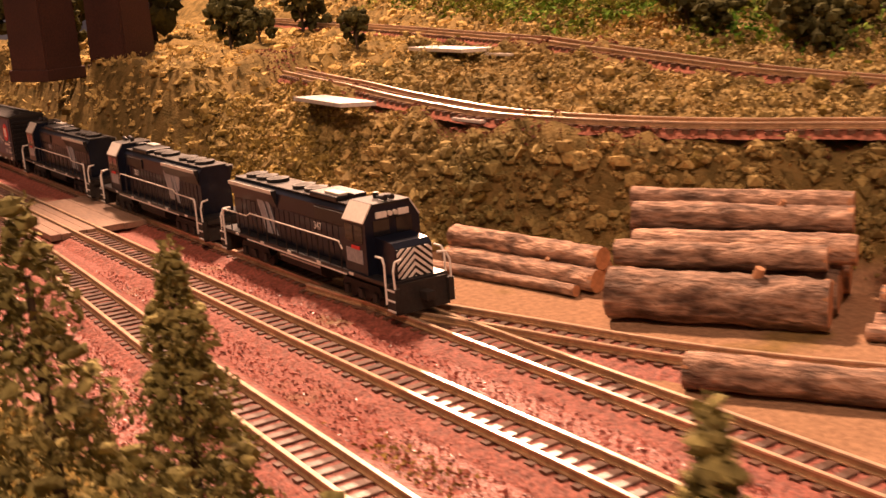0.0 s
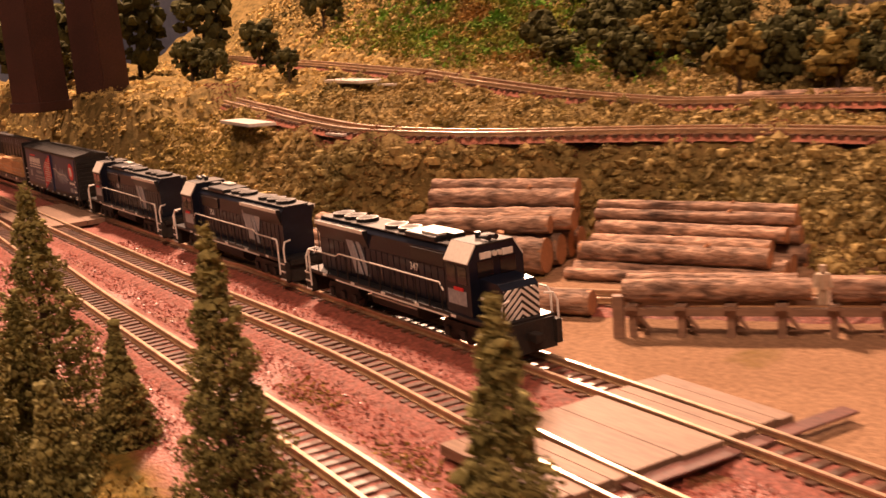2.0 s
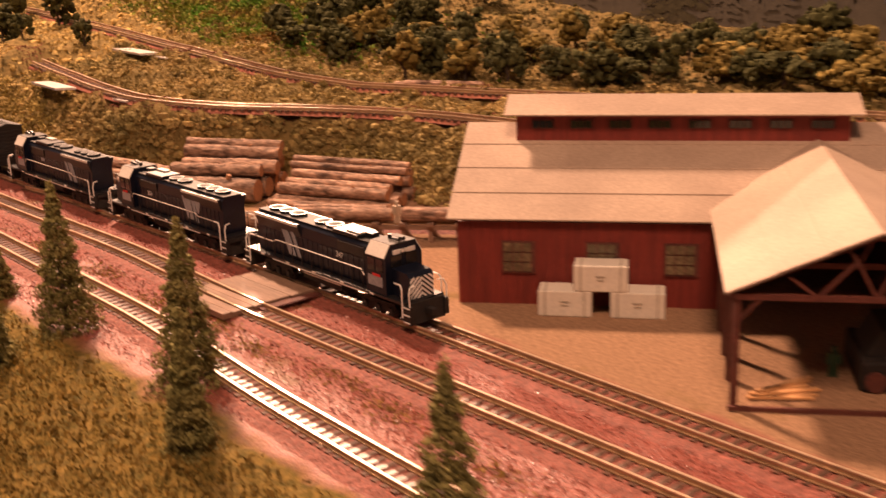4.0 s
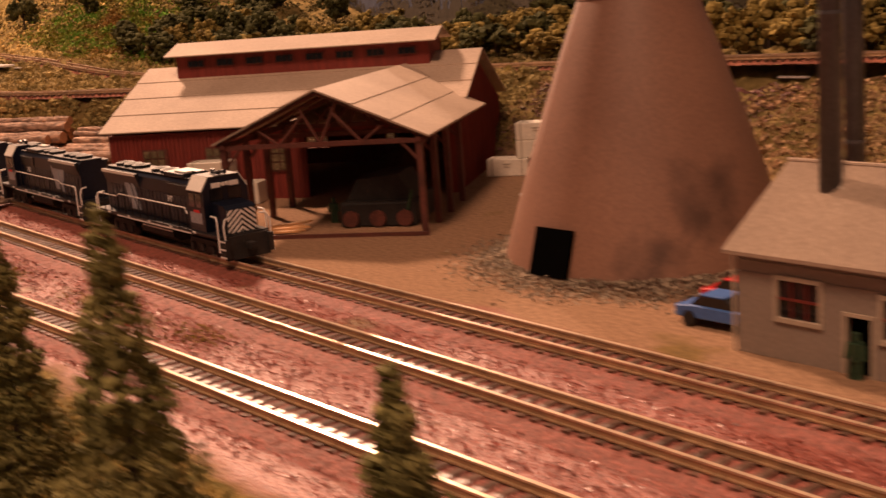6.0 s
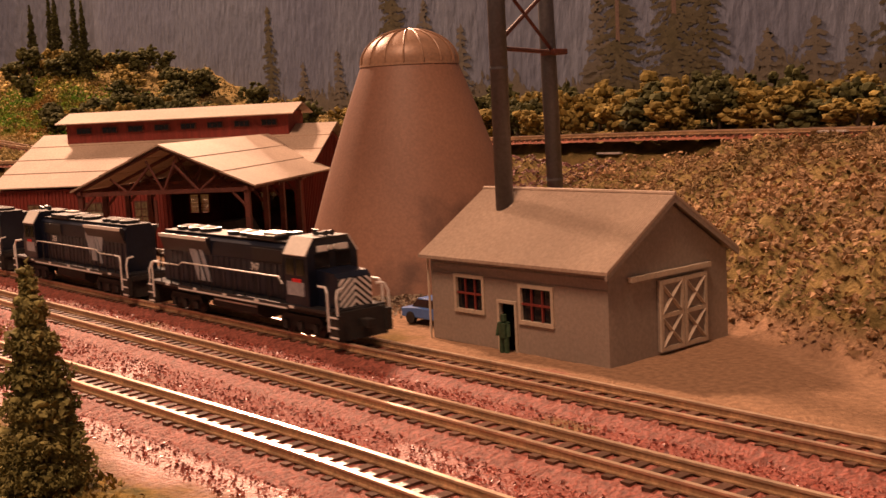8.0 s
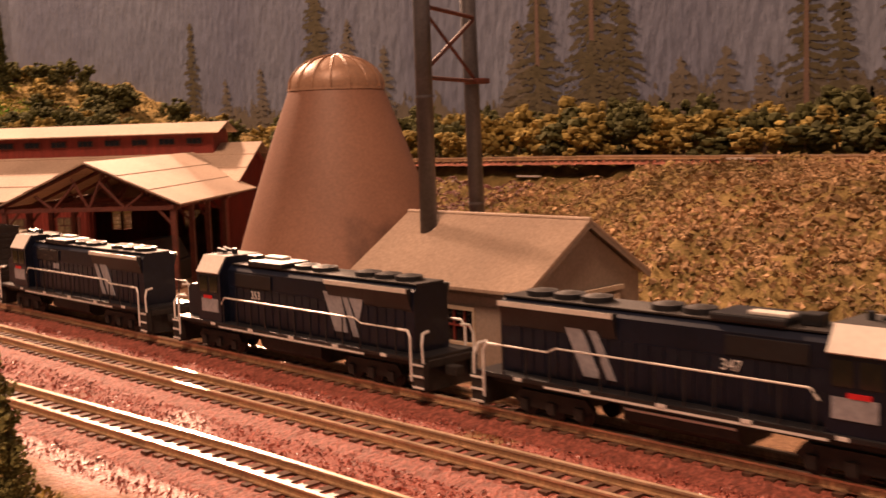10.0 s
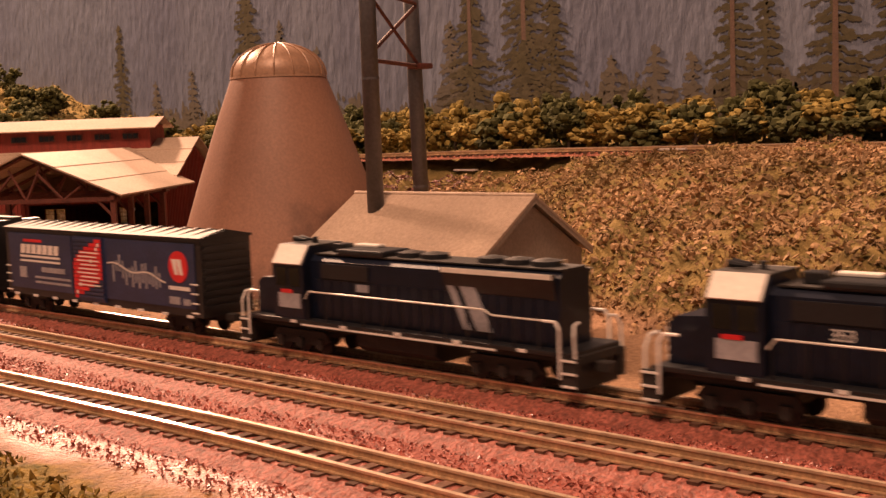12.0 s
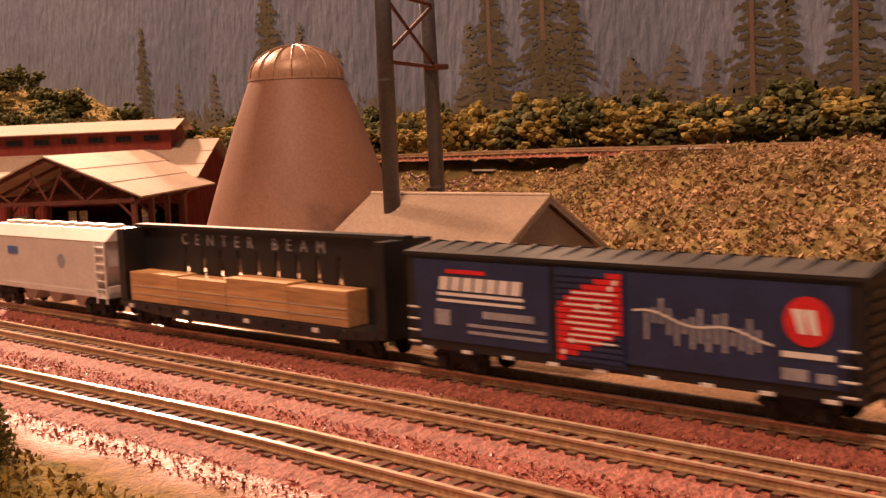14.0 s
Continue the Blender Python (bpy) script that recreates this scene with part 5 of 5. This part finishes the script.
def build_loco(label, mark, number):
    """A six-axle hood unit, cab towards +x, its foot on the rail tops."""
    root = thing("locomotive", P(0, 0, 0), label, "locomotive", "lead locomotives")
    # frame and walkway
    part("underframe", B(-65, 63, -7.5, 7.5, 7.4, 9.2), M_UNDER, root)
    part("walkway", B(-64, 62.4, -10, 10, 9.0, 10.2, 0.2), M_BLACK, root)
    part("sill_stripe", B(-40, 36, -10.12, -9.9, 8.6, 9.1), M_WHITE, root)
    part("sill_stripe", B(-40, 36, 9.9, 10.12, 8.6, 9.1), M_WHITE, root)
    # long hood
    hood = PR([(-6.2, 10.2), (6.2, 10.2), (6.2, 26.6), (4.6, 28.2), (-4.6, 28.2), (-6.2, 26.6)], "x", -58, 35)
    part("long_hood", hood, M_BLUE, root)
    for k in range(22):
        x = -54 + k * 4
        for s in (-1, 1):
            d = part("hood_door", B(x, x + 3.4, s * 6.32 - 0.12, s * 6.32 + 0.12, 11, 21.5), M_BLUE, root)
            if k % 3 == 0:
                part("latch", B(x + 2.7, x + 3.1, s * 6.5 - 0.1, s * 6.5 + 0.1, 15, 17), M_BLACK, d)
    # flared radiators at the rear
    for s in (-1, 1):
        part("radiator_flare", PR([(s * 6.1, 21.0), (s * 6.1, 27.6), (s * 8.0, 27.6), (s * 8.0, 26.6)], "x", -57, -20), M_BLACK, root)
        part("radiator_lip", B(-57, -20, min(s * 8.05, s * 8.3), max(s * 8.05, s * 8.3), 26.5, 27.7), M_METAL_AND_SHEEN, root)
        part("intake_grille", B(10, 30, s * 6.5 - 0.2, s * 6.5 + 0.2, 22, 26), M_BLACK, root)
    part("roof_deck", B(-58, 34, -5.2, 5.2, 28.2, 28.7, 0.1), M_UNDER, root)
    for x in (-49, -40, -31, -10, -1):
        f = part("roof_fan", R((x, 0, 28.7), (x, 0, 29.9), 3.9, 24), M_BLACK, root)
        part("fan_cap", R((x, 0, 29.9), (x, 0, 30.4), 3.2, 24, 1.2), M_UNDER, f)
    part("dynamic_brake_box", B(5, 24, -5.6, 5.6, 28.4, 30.2, 0.5), M_BLACK, root)
    part("roof_hatch", B(14, 24, -4.4, -1, 30.2, 31, 0.2), M_METAL_AND_SHEEN, root, "pale roof hatch")
    part("exhaust_pipe", B(25, 30, -2, 2, 28.6, 31.2, 0.3), M_BLACK, root)
    # cab
    cab = PR([(-9.4, 10.2), (9.4, 10.2), (9.4, 25.4), (6.2, 30.4), (-6.2, 30.4), (-9.4, 25.4)], "x", 35, 49)
    part("cab", cab, M_BLUE, root)
    for s in (-1, 1):
        sh = PR([(s * 9.6, 25.5), (s * 6.4, 30.5), (s * 6.6, 30.9), (s * 9.9, 25.8)], "x", 35.5, 48.6)
        # Pale colour paints the light that this sloping roof edge reflects.
        part("cab_roof_side", sh, M_METAL_AND_SHEEN, root, "sloping cab roof edge, painted pale for the light it reflects")
        for x in (36.5, 42.5):
            part("cab_window", B(x, x + 4.8, s * 9.45 - 0.12, s * 9.45 + 0.12, 19.5, 24.6), M_GLASS, root)
        part("cab_plate", B(36.5, 46.5, s * 9.45 - 0.15, s * 9.45 + 0.15, 13.2, 17.4), M_GREYPRINT, root, "grey printed plate below the cab windows")
        part("cab_badge", B(40, 45, s * 9.5 - 0.2, s * 9.5 + 0.2, 17.4, 18.4), M_RED, root, "small red badge")
    part("cab_roof", B(35, 49.2, -6.4, 6.4, 30.2, 30.9, 0.3), M_UNDER, root)
    for s in (-1, 1):
        part("windscreen", B(49, 49.2, min(s * 1.2, s * 6.6), max(s * 1.2, s * 6.6), 21.5, 26.0), M_GLASS, root)
        part("number_board", B(49, 49.6, min(s * 2.0, s * 5.6), max(s * 2.0, s * 5.6), 26.6, 28.4), M_WHITE, root)
        part("headlight", R((49, s * 0.9, 27.6), (50, s * 0.9, 27.6), 0.75, 12), M_METAL_AND_SHEEN, root)
        part("horn", R((43, s * 1.2, 31.6), (48, s * 1.2, 31.9), 0.4, 8, 0.9), M_BLACK, root)
    part("beacon", R((40, 0, 30.9), (40, 0, 32.6), 0.9, 12), M_BLACK, root)
    # short nose with chevrons
    part("nose", PR([(49, 10.2), (60.5, 10.2), (60.5, 19.2), (58.6, 20.6), (49, 21.2)], "y", -6.2, 6.2), M_BLUE, root)
    part("nose_face", B(60.4, 60.7, -6.0, 6.0, 10.4, 19), M_BLACK, root)
    for k in range(9):
        for s in (-1, 1):
            pts = chevron(9.6 + k * 2.05, 1.0, 0.86, 5.9, 10.4, 19.0)
            if len(pts) > 2:
                part("nose_stripe", PR([(s * a, b) for a, b in pts], "x", 60.7, 61.0), M_WHITE, root)
    # ends
    for s in (1, -1):
        part("pilot", PR([(s * 62.4, 1.2), (s * 64.2, 1.0), (s * 63.6, 9.6), (s * 61.8, 9.6)], "y", -9, 9), M_UNDER, root)
        part("coupler", B(min(s * 64.5, s * 69), max(s * 64.5, s * 69), -1.5, 1.5, 4.6, 7.2, 0.3), M_UNDER, root)
        for y in (-1, 1):
            part("step_well", B(min(s * 60.5, s * 65.5), max(s * 60.5, s * 65.5), min(y * 8.2, y * 10), max(y * 8.2, y * 10), 2.2, 9), M_UNDER, root)
            for z in (2.2, 5.2, 8.2):
                part("step_edge", B(min(s * 61, s * 65.4), max(s * 61, s * 65.4), min(y * 10.0, y * 10.3), max(y * 10.0, y * 10.3), z, z + 0.5), M_WHITE, root)
            pipe("grab_iron", [(s * 60.6, y * 10.2, 4), (s * 60.6, y * 10.2, 15.5), (s * 59.4, y * 10.0, 17.2), (s * 55.5, y * 10, 17.2)], 0.36, M_WHITE, root, "white grab iron")
            pipe("grab_iron", [(s * 65.0, y * 9.4, 3.5), (s * 64.6, y * 9.6, 14), (s * 64.0, y * 8.6, 16.5), (s * 63.4, y * 6, 16.8)], 0.36, M_WHITE, root, "white grab iron")
    # side rails
    for y in (-1, 1):
        pipe("handrail", [(34, y * 9.8, 16.2), (32, y * 9.8, 18.4), (-36, y * 9.8, 18.4), (-39, y * 9.8, 17.2), (-56, y * 9.8, 17.2)], 0.24, M_METAL_AND_SHEEN, root, "pale handrail")
        for k in range(12):
            part("stanchion", R((-54 + k * 7.9, y * 9.8, 10), (-54 + k * 7.9, y * 9.8, 18), 0.24, 5), M_BLACK, root)
        for k in range(5):
            part("sill_mark", B(-50 + k * 22, -47.4 + k * 22, min(y * 10.05, y * 10.25), max(y * 10.05, y * 10.25), 9.2, 10), M_WHITE, root)
        # slanted bars on the hood
        if mark == "bars":
            for x, w in ((-30, 5.2), (-22.6, 2.4)):
                part("hood_stripe", PR([(x, 12.2), (x + w, 12.2), (x + w - 6.2, 24), (x - 6.2, 24)] if y < 0 else [(x - 6.2, 12.2), (x + w - 6.2, 12.2), (x + w, 24), (x, 24)], "y", min(y * 6.5, y * 6.8), max(y * 6.5, y * 6.8)), M_GREYPRINT, root, "pale slanted stripe")
        else:
            for outline in (((0, 24), (8.4, 24), (11, 13), (5.2, 13)), ((9.1, 23.6), (11.3, 23.6), (16.2, 12.2), (13.8, 12.2)), ((12.1, 23.6), (19, 23.6), (16.9, 17.2), (15.6, 17.2))):
                pts = [(-17.5 - u if y > 0 else -36.5 + u, z) for u, z in outline]
                part("hood_stripe", PR(pts, "y", min(y * 6.5, y * 6.8), max(y * 6.5, y * 6.8)), M_GREYPRINT, root, "pale slanted emblem bar")
        if number and (y < 0) == (mark == "bars"):
            cu = bpy.data.curves.new("number", "FONT")
            cu.body, cu.size, cu.extrude = number, 0.0034, 0.00006
            ob = new("unit_number", cu)
            ob.data.materials.append(M_WHITE)
            ob.parent = root
            ob.matrix_basis = P(8, -6.62, 18.6, 0, 90) if y < 0 else P(20, 6.62, 18.6, 180, 90)
        else:
            part("unit_number", B(10, 15, min(y * 6.5, y * 6.7), max(y * 6.5, y * 6.7), 19, 21), M_GREYPRINT, root)
    # underside
    part("fuel_tank", PR([(-5, 2.6), (5, 2.6), (8, 4.6), (8, 8), (-8, 8), (-8, 4.6)], "x", -17, 14), M_UNDER, root)
    part("tank_stripe", B(-16.5, 13.5, -8.25, -8.0, 6.6, 7.1), M_WHITE, root)
    truck(root, 40, (-9, 0, 9)), truck(root, -40, (-9, 0, 9))
    shorten(root, 0.93)
    return root


def build_boxcar():
    root = thing("boxcar", P(0, 0, 0), "dark blue boxcar with black roof and red sliding door", "boxcar")
    H0, H1, X = 6.5, 31, 61
    part("body", B(-X, X, -9.6, 9.6, H0, H1), M_BLACK, root)
    roof = part("roof", PR([(-10.2, 30.6), (10.2, 30.6), (10.2, 31.4), (0, 33), (-10.2, 31.4)], "x", -X - 0.5, X + 0.5), M_UNDER, root)
    for k in range(19):
        part("roof_rib", PR([(-10.3, 31.3), (10.3, 31.3), (0, 33.5)], "x", -X + 2 + k * 6.6, -X + 2.9 + k * 6.6), M_UNDER, roof)
    for y in (-1, 1):
        a, b = min(y * 9.65, y * 9.95), max(y * 9.65, y * 9.95)
        part("side_panel", B(-58, -14, a, b, 9, 29.5), M_BOXBLUE, root)
        part("side_panel", B(7, 58, a, b, 9, 29.5), M_BOXBLUE, root)
        d = part("sliding_door", B(-12, 7, min(y * 9.7, y * 10.4), max(y * 9.7, y * 10.4), 7.4, 29.6), M_BOXBLUE, root)
        for k in range(15):
            z = 8.4 + k * 1.4
            h = k / 14
            part("door_band", B(-11.6, 6.6, min(y * 10.4, y * 10.75), max(y * 10.4, y * 10.75), z, z + 0.9), M_BOXBLUE, d)
            a, b = lerp(h, ((0, 0.0), (0.62, 0.0), (0.8, 0.25), (1.0, 0.78))), lerp(h, ((0, 0.12), (0.14, 0.5), (0.34, 1.0), (1, 1.0)))
            if y > 0:
                a, b = 1 - b, 1 - a
            part("door_paint", B(-11.5 + 18 * a, -11.5 + 18 * b, min(y * 10.74, y * 10.82), max(y * 10.74, y * 10.82), z - 0.2, z + 1.0), M_RED, d, "red painted band")
            if k in (1, 3, 9, 12, 13):
                part("door_star", R((-11 + 17 * (h if y < 0 else 1 - h), y * 10.8, z + 0.4), (-11 + 17 * (h if y < 0 else 1 - h), y * 10.95, z + 0.4), 0.7, 5), M_WHITE, d)
            if 2 < k < 12:
                part("door_print", B(-9 + (k % 3), 3.5 + (k % 2) * 1.5, min(y * 10.82, y * 10.9), max(y * 10.82, y * 10.9), z + 0.2, z + 0.65), M_WHITE, d)
        c, e = min(y * 9.97, y * 10.1), max(y * 9.97, y * 10.1)
        # printed marks: plain bars and a round emblem
        for x0, x1, z0, z1, m in ((-47, -34, 26.3, 27.3, M_RED), (-50, -22, 20.6, 21.4, M_WHITE), (-50, -22, 19, 19.7, M_WHITE), (-35, -19, 15.6, 17.4, M_GREYPRINT), (-51, -46, 13, 17, M_GREYPRINT), (-40, -15.5, 13.2, 14, M_GREYPRINT), (-40, -15.5, 11.4, 12.2, M_GREYPRINT), (44, 55, 14.6, 15.8, M_WHITE), (44, 49.5, 10, 12.4, M_GREYPRINT), (51.5, 55, 10, 12, M_GREYPRINT)):
            part("printed_bar", B(x0, x1, c, e, z0, z1), m, root)
        for k in range(7):
            x = -49.5 + k * 3.9
            part("printed_block", PR([(x, 22), (x + 3.1, 22), (x + 3.7, 25.4), (x + 0.6, 25.4)], "y", c, e), M_WHITE, root)
        q = part("emblem", R((49.5, y * 9.9, 22), (49.5, y * 10.15, 22), 5.0, 30), M_RED, root, "round red emblem")
        for x in (46.6, 49.2):
            part("emblem_bar", PR([(x + 1.2, 19.5), (x + 2.8, 19.5), (x + 2.0, 24.4), (x - 0.4, 24.4)], "y", min(y * 10.15, y * 10.25), max(y * 10.15, y * 10.25)), M_WHITE, q)
        rg = random.Random(8)
        for k in range(15):
            x = 12 + k * 1.9
            z = 19.5 - 0.28 * k + rg.uniform(-1, 1)
            part("printed_stroke", B(x, x + 0.8, c, e, z - rg.uniform(0.5, 4), z + rg.uniform(1.5, 6)), M_GREYPRINT, root)
        for k in range(11):
            x = 9 + k * 3
            part("printed_line", PR([(x, 21 - 0.35 * k + 0.8 * math.sin(k)), (x + 3.05, 20.65 - 0.35 * k + 0.8 * math.sin(k + 1)), (x + 3.05, 21.1 - 0.35 * k + 0.8 * math.sin(k + 1)), (x, 21.5 - 0.35 * k + 0.8 * math.sin(k))], "y", c, e), M_METAL_AND_SHEEN, root)
        for k in range(9):
            part("sill_tab", B(-56 + k * 13.6, -53 + k * 13.6, min(y * 9.7, y * 10.1), max(y * 9.7, y * 10.1), 6.2, 7.0), M_WHITE, root)
        for s in (-1, 1):
            for z in (8, 11, 14, 17):
                part("ladder_rung", R((s * 56.5, y * 10.6, z), (s * 60, y * 10.6, z), 0.28, 6), M_METAL_AND_SHEEN, root)
    part("centre_sill", B(-58, 58, -3, 3, 4.6, 6.5), M_UNDER, root)
    for s in (-1, 1):
        part("coupler", B(min(s * 61, s * 65), max(s * 61, s * 65), -1.5, 1.5, 4.6, 7, 0.3), M_UNDER, root)
        for k in range(9):
            part("end_rib", B(min(s * 61, s * 61.6), max(s * 61, s * 61.6), -8.8, 8.8, 9 + k * 2.3, 10.2 + k * 2.3), M_BLACK, root)
        truck(root, s * 46, (-5.4, 5.4))
    return root


def build_centerbeam():
    root = thing("centerbeam_car", P(0, 0, 0), "black centre-beam flatcar carrying tan lumber bundles", "flatcar")
    X = 66
    part("deck", B(-X, X, -9.4, 9.4, 6.4, 8.4), M_BLACK, root)
    part("side_sill", PR([(-X, 8.4), (X, 8.4), (X, 6.6), (40, 4.6), (-40, 4.6), (-X, 6.6)], "y", -9.8, -9.2), M_BLACK, root)
    part("side_sill", PR([(-X, 8.4), (X, 8.4), (X, 6.6), (40, 4.6), (-40, 4.6), (-X, 6.6)], "y", 9.2, 9.8), M_BLACK, root)
    for k in range(16):
        part("tie_down", B(-60 + k * 8, -57.5 + k * 8, -10.2, -9.8, 6.4, 7.6), M_METAL_AND_SHEEN if k % 4 == 0 else M_BLACK, root)
    for s in (-1, 1):
        part("bulkhead", B(min(s * 62, s * 66), max(s * 62, s * 66), -9.4, 9.4, 8.4, 33), M_BLACK, root)
    beam = bmesh.new()
    box(beam, -62, 62, -0.7, 0.7, 27, 33)
    n = 14
    for k in range(n):
        x = -62 + 124 * k / (n - 1)
        part("beam_post", PR([(x - 2.5, 8.4), (x + 2.5, 8.4), (x + 4.1, 27.2), (x - 4.1, 27.2)], "y", -0.66, 0.66), M_BLACK, root)
    part("beam_web", B(-60, -44, -0.7, 0.7, 8.4, 27), M_BLACK, root)
    part("beam_web", B(44, 60, -0.7, 0.7, 8.4, 27), M_BLACK, root)
    part("centre_beam", beam, M_BLACK, root)
    part("top_chord", B(-66, 66, -2.2, 2.2, 33, 34), M_UNDER, root)
    cu = bpy.data.curves.new("lettering", "FONT")
    cu.body, cu.size, cu.extrude, cu.space_character = "CENTER BEAM", 0.0052, 0.00005, 2.5
    ob = new("lettering", cu)
    ob.data.materials.append(M_GREYPRINT)
    ob.parent = root
    ob.matrix_basis = P(-40, -0.85, 27.8, 0, 90)
    ob["label"] = "pale spaced lettering"
    for a, b, h in ((-60, -32, 16.5), (-31.6, -6, 16.0), (-5.6, 24, 17.5), (24.4, 50, 16.8)):
        for y in (-1, 1):
            lb = part("lumber_bundle", B(a, b, min(y * 1, y * 9), max(y * 1, y * 9), 8.5, h + 2, 0.25), M_LUMBER, root, "tan bundle of fresh lumber")
            for z in (11, 13.6):
                part("lumber_seam", B(a - 0.02, b + 0.02, min(y * 8.9, y * 9.12), max(y * 8.9, y * 9.12), z, z + 0.3), M_CRATELINE, lb)
    for s in (-1, 1):
        part("coupler", B(min(s * 66, s * 70), max(s * 66, s * 70), -1.5, 1.5, 4.6, 7, 0.3), M_UNDER, root)
        truck(root, s * 52, (-5.4, 5.4))
    return root


def build_hopper():
    root = thing("covered_hopper", P(0, 0, 0), "pale grey covered hopper car with ribbed ends and ladders", "hopper car")
    X = 46
    body = bmesh.new()
    prism(body, [(-X + 10, 9), (X - 10, 9), (X - 1, 19), (X - 1, 28), (-X + 1, 28), (-X + 1, 19)], "y", -9.2, 9.2)
    part("body", body, M_HOPPER, root)
    part("roof", PR([(-9.4, 28), (9.4, 28), (5, 32), (-5, 32)], "x", -X, X), M_HOPPER, root)
    for k in range(8):
        part("roof_hatch", B(-40 + k * 10.6, -34 + k * 10.6, -2.5, 2.5, 32, 33.2, 0.4), M_HOPPER, root)
    part("side_sill", B(-X, X, -9.5, 9.5, 8, 10), M_HOPPER, root)
    for k in range(3):
        part("outlet", PR([(-26 + k * 19, 8), (-12 + k * 19, 8), (-17 + k * 19, 3), (-21 + k * 19, 3)], "y", -5, 5), M_HOPPER, root)
    for s in (-1, 1):
        for y in (-1, 1):
            for x in (X - 7, X - 0.6):
                part("ladder_rail", R((s * x, y * 9.8, 6), (s * x, y * 9.8, 28), 0.35, 6), M_WHITE, root)
            for z in range(8, 28, 3):
                part("ladder_rung", R((s * (X - 7), y * 9.8, z), (s * (X - 0.6), y * 9.8, z), 0.3, 6), M_WHITE, root)
        part("end_post", B(min(s * (X - 2), s * X), max(s * (X - 2), s * X), -9, 9, 8, 12), M_HOPPER, root)
        part("coupler", B(min(s * 46, s * 50), max(s * 46, s * 50), -1.5, 1.5, 4.6, 7, 0.3), M_UNDER, root)
        truck(root, s * 34, (-5.2, 5.2))
    part("blue_mark", B(-27, -19, -9.4, -9.15, 21, 24), M_CARBLUE, root, "small blue printed mark")
    part("round_mark", R((14, -9.4, 20), (14, -9.15, 20), 2.6, 20), M_GREYPRINT, root)
    return root


LOCO = build_loco("dark blue six-axle locomotive with white chevron nose stripes", "bars", "347")
LOCO_B = build_loco("dark blue locomotive running backwards behind the leader", "emblem", "353")
LOCO_C = build_loco("dark blue locomotive running backwards, third in line", "bars", "")
BOXCAR, BEAM, HOPPER = build_boxcar(), build_centerbeam(), build_hopper()

RAILTOP = 4.45
NOSE = [(0.0, -262), (1.0, -180), (2.0, -91), (2.2, -74), (3.3, 8), (4.3, 84), (5.0, 153), (6.0, 247), (7.0, 346), (7.5, 396), (8.6, 510), (10.0, 655), (11.0, 757), (12.5, 909), (14.0, 1063)]


def main_at(x):
    """Place and heading of the main line."""
    a, b = lerp(x - 40, MAIN), lerp(x + 40, MAIN)
    return (a + b) / 2, math.degrees(math.atan2(b - a, 80))


def motions():
    for ob, back, turn in ((LOCO, 70.5, 0), (LOCO_B, 209.5, 180), (LOCO_C, 348.5, 180), (BOXCAR, 489, 0), (BEAM, 625, 0), (HOPPER, 745, 0)):
        rows = []
        for t, x in NOSE:
            y, heading = main_at(x - back)
            rows.append((t, P(x - back, y, RAILTOP, turn + heading)))
        walk(ob, rows)


motions()
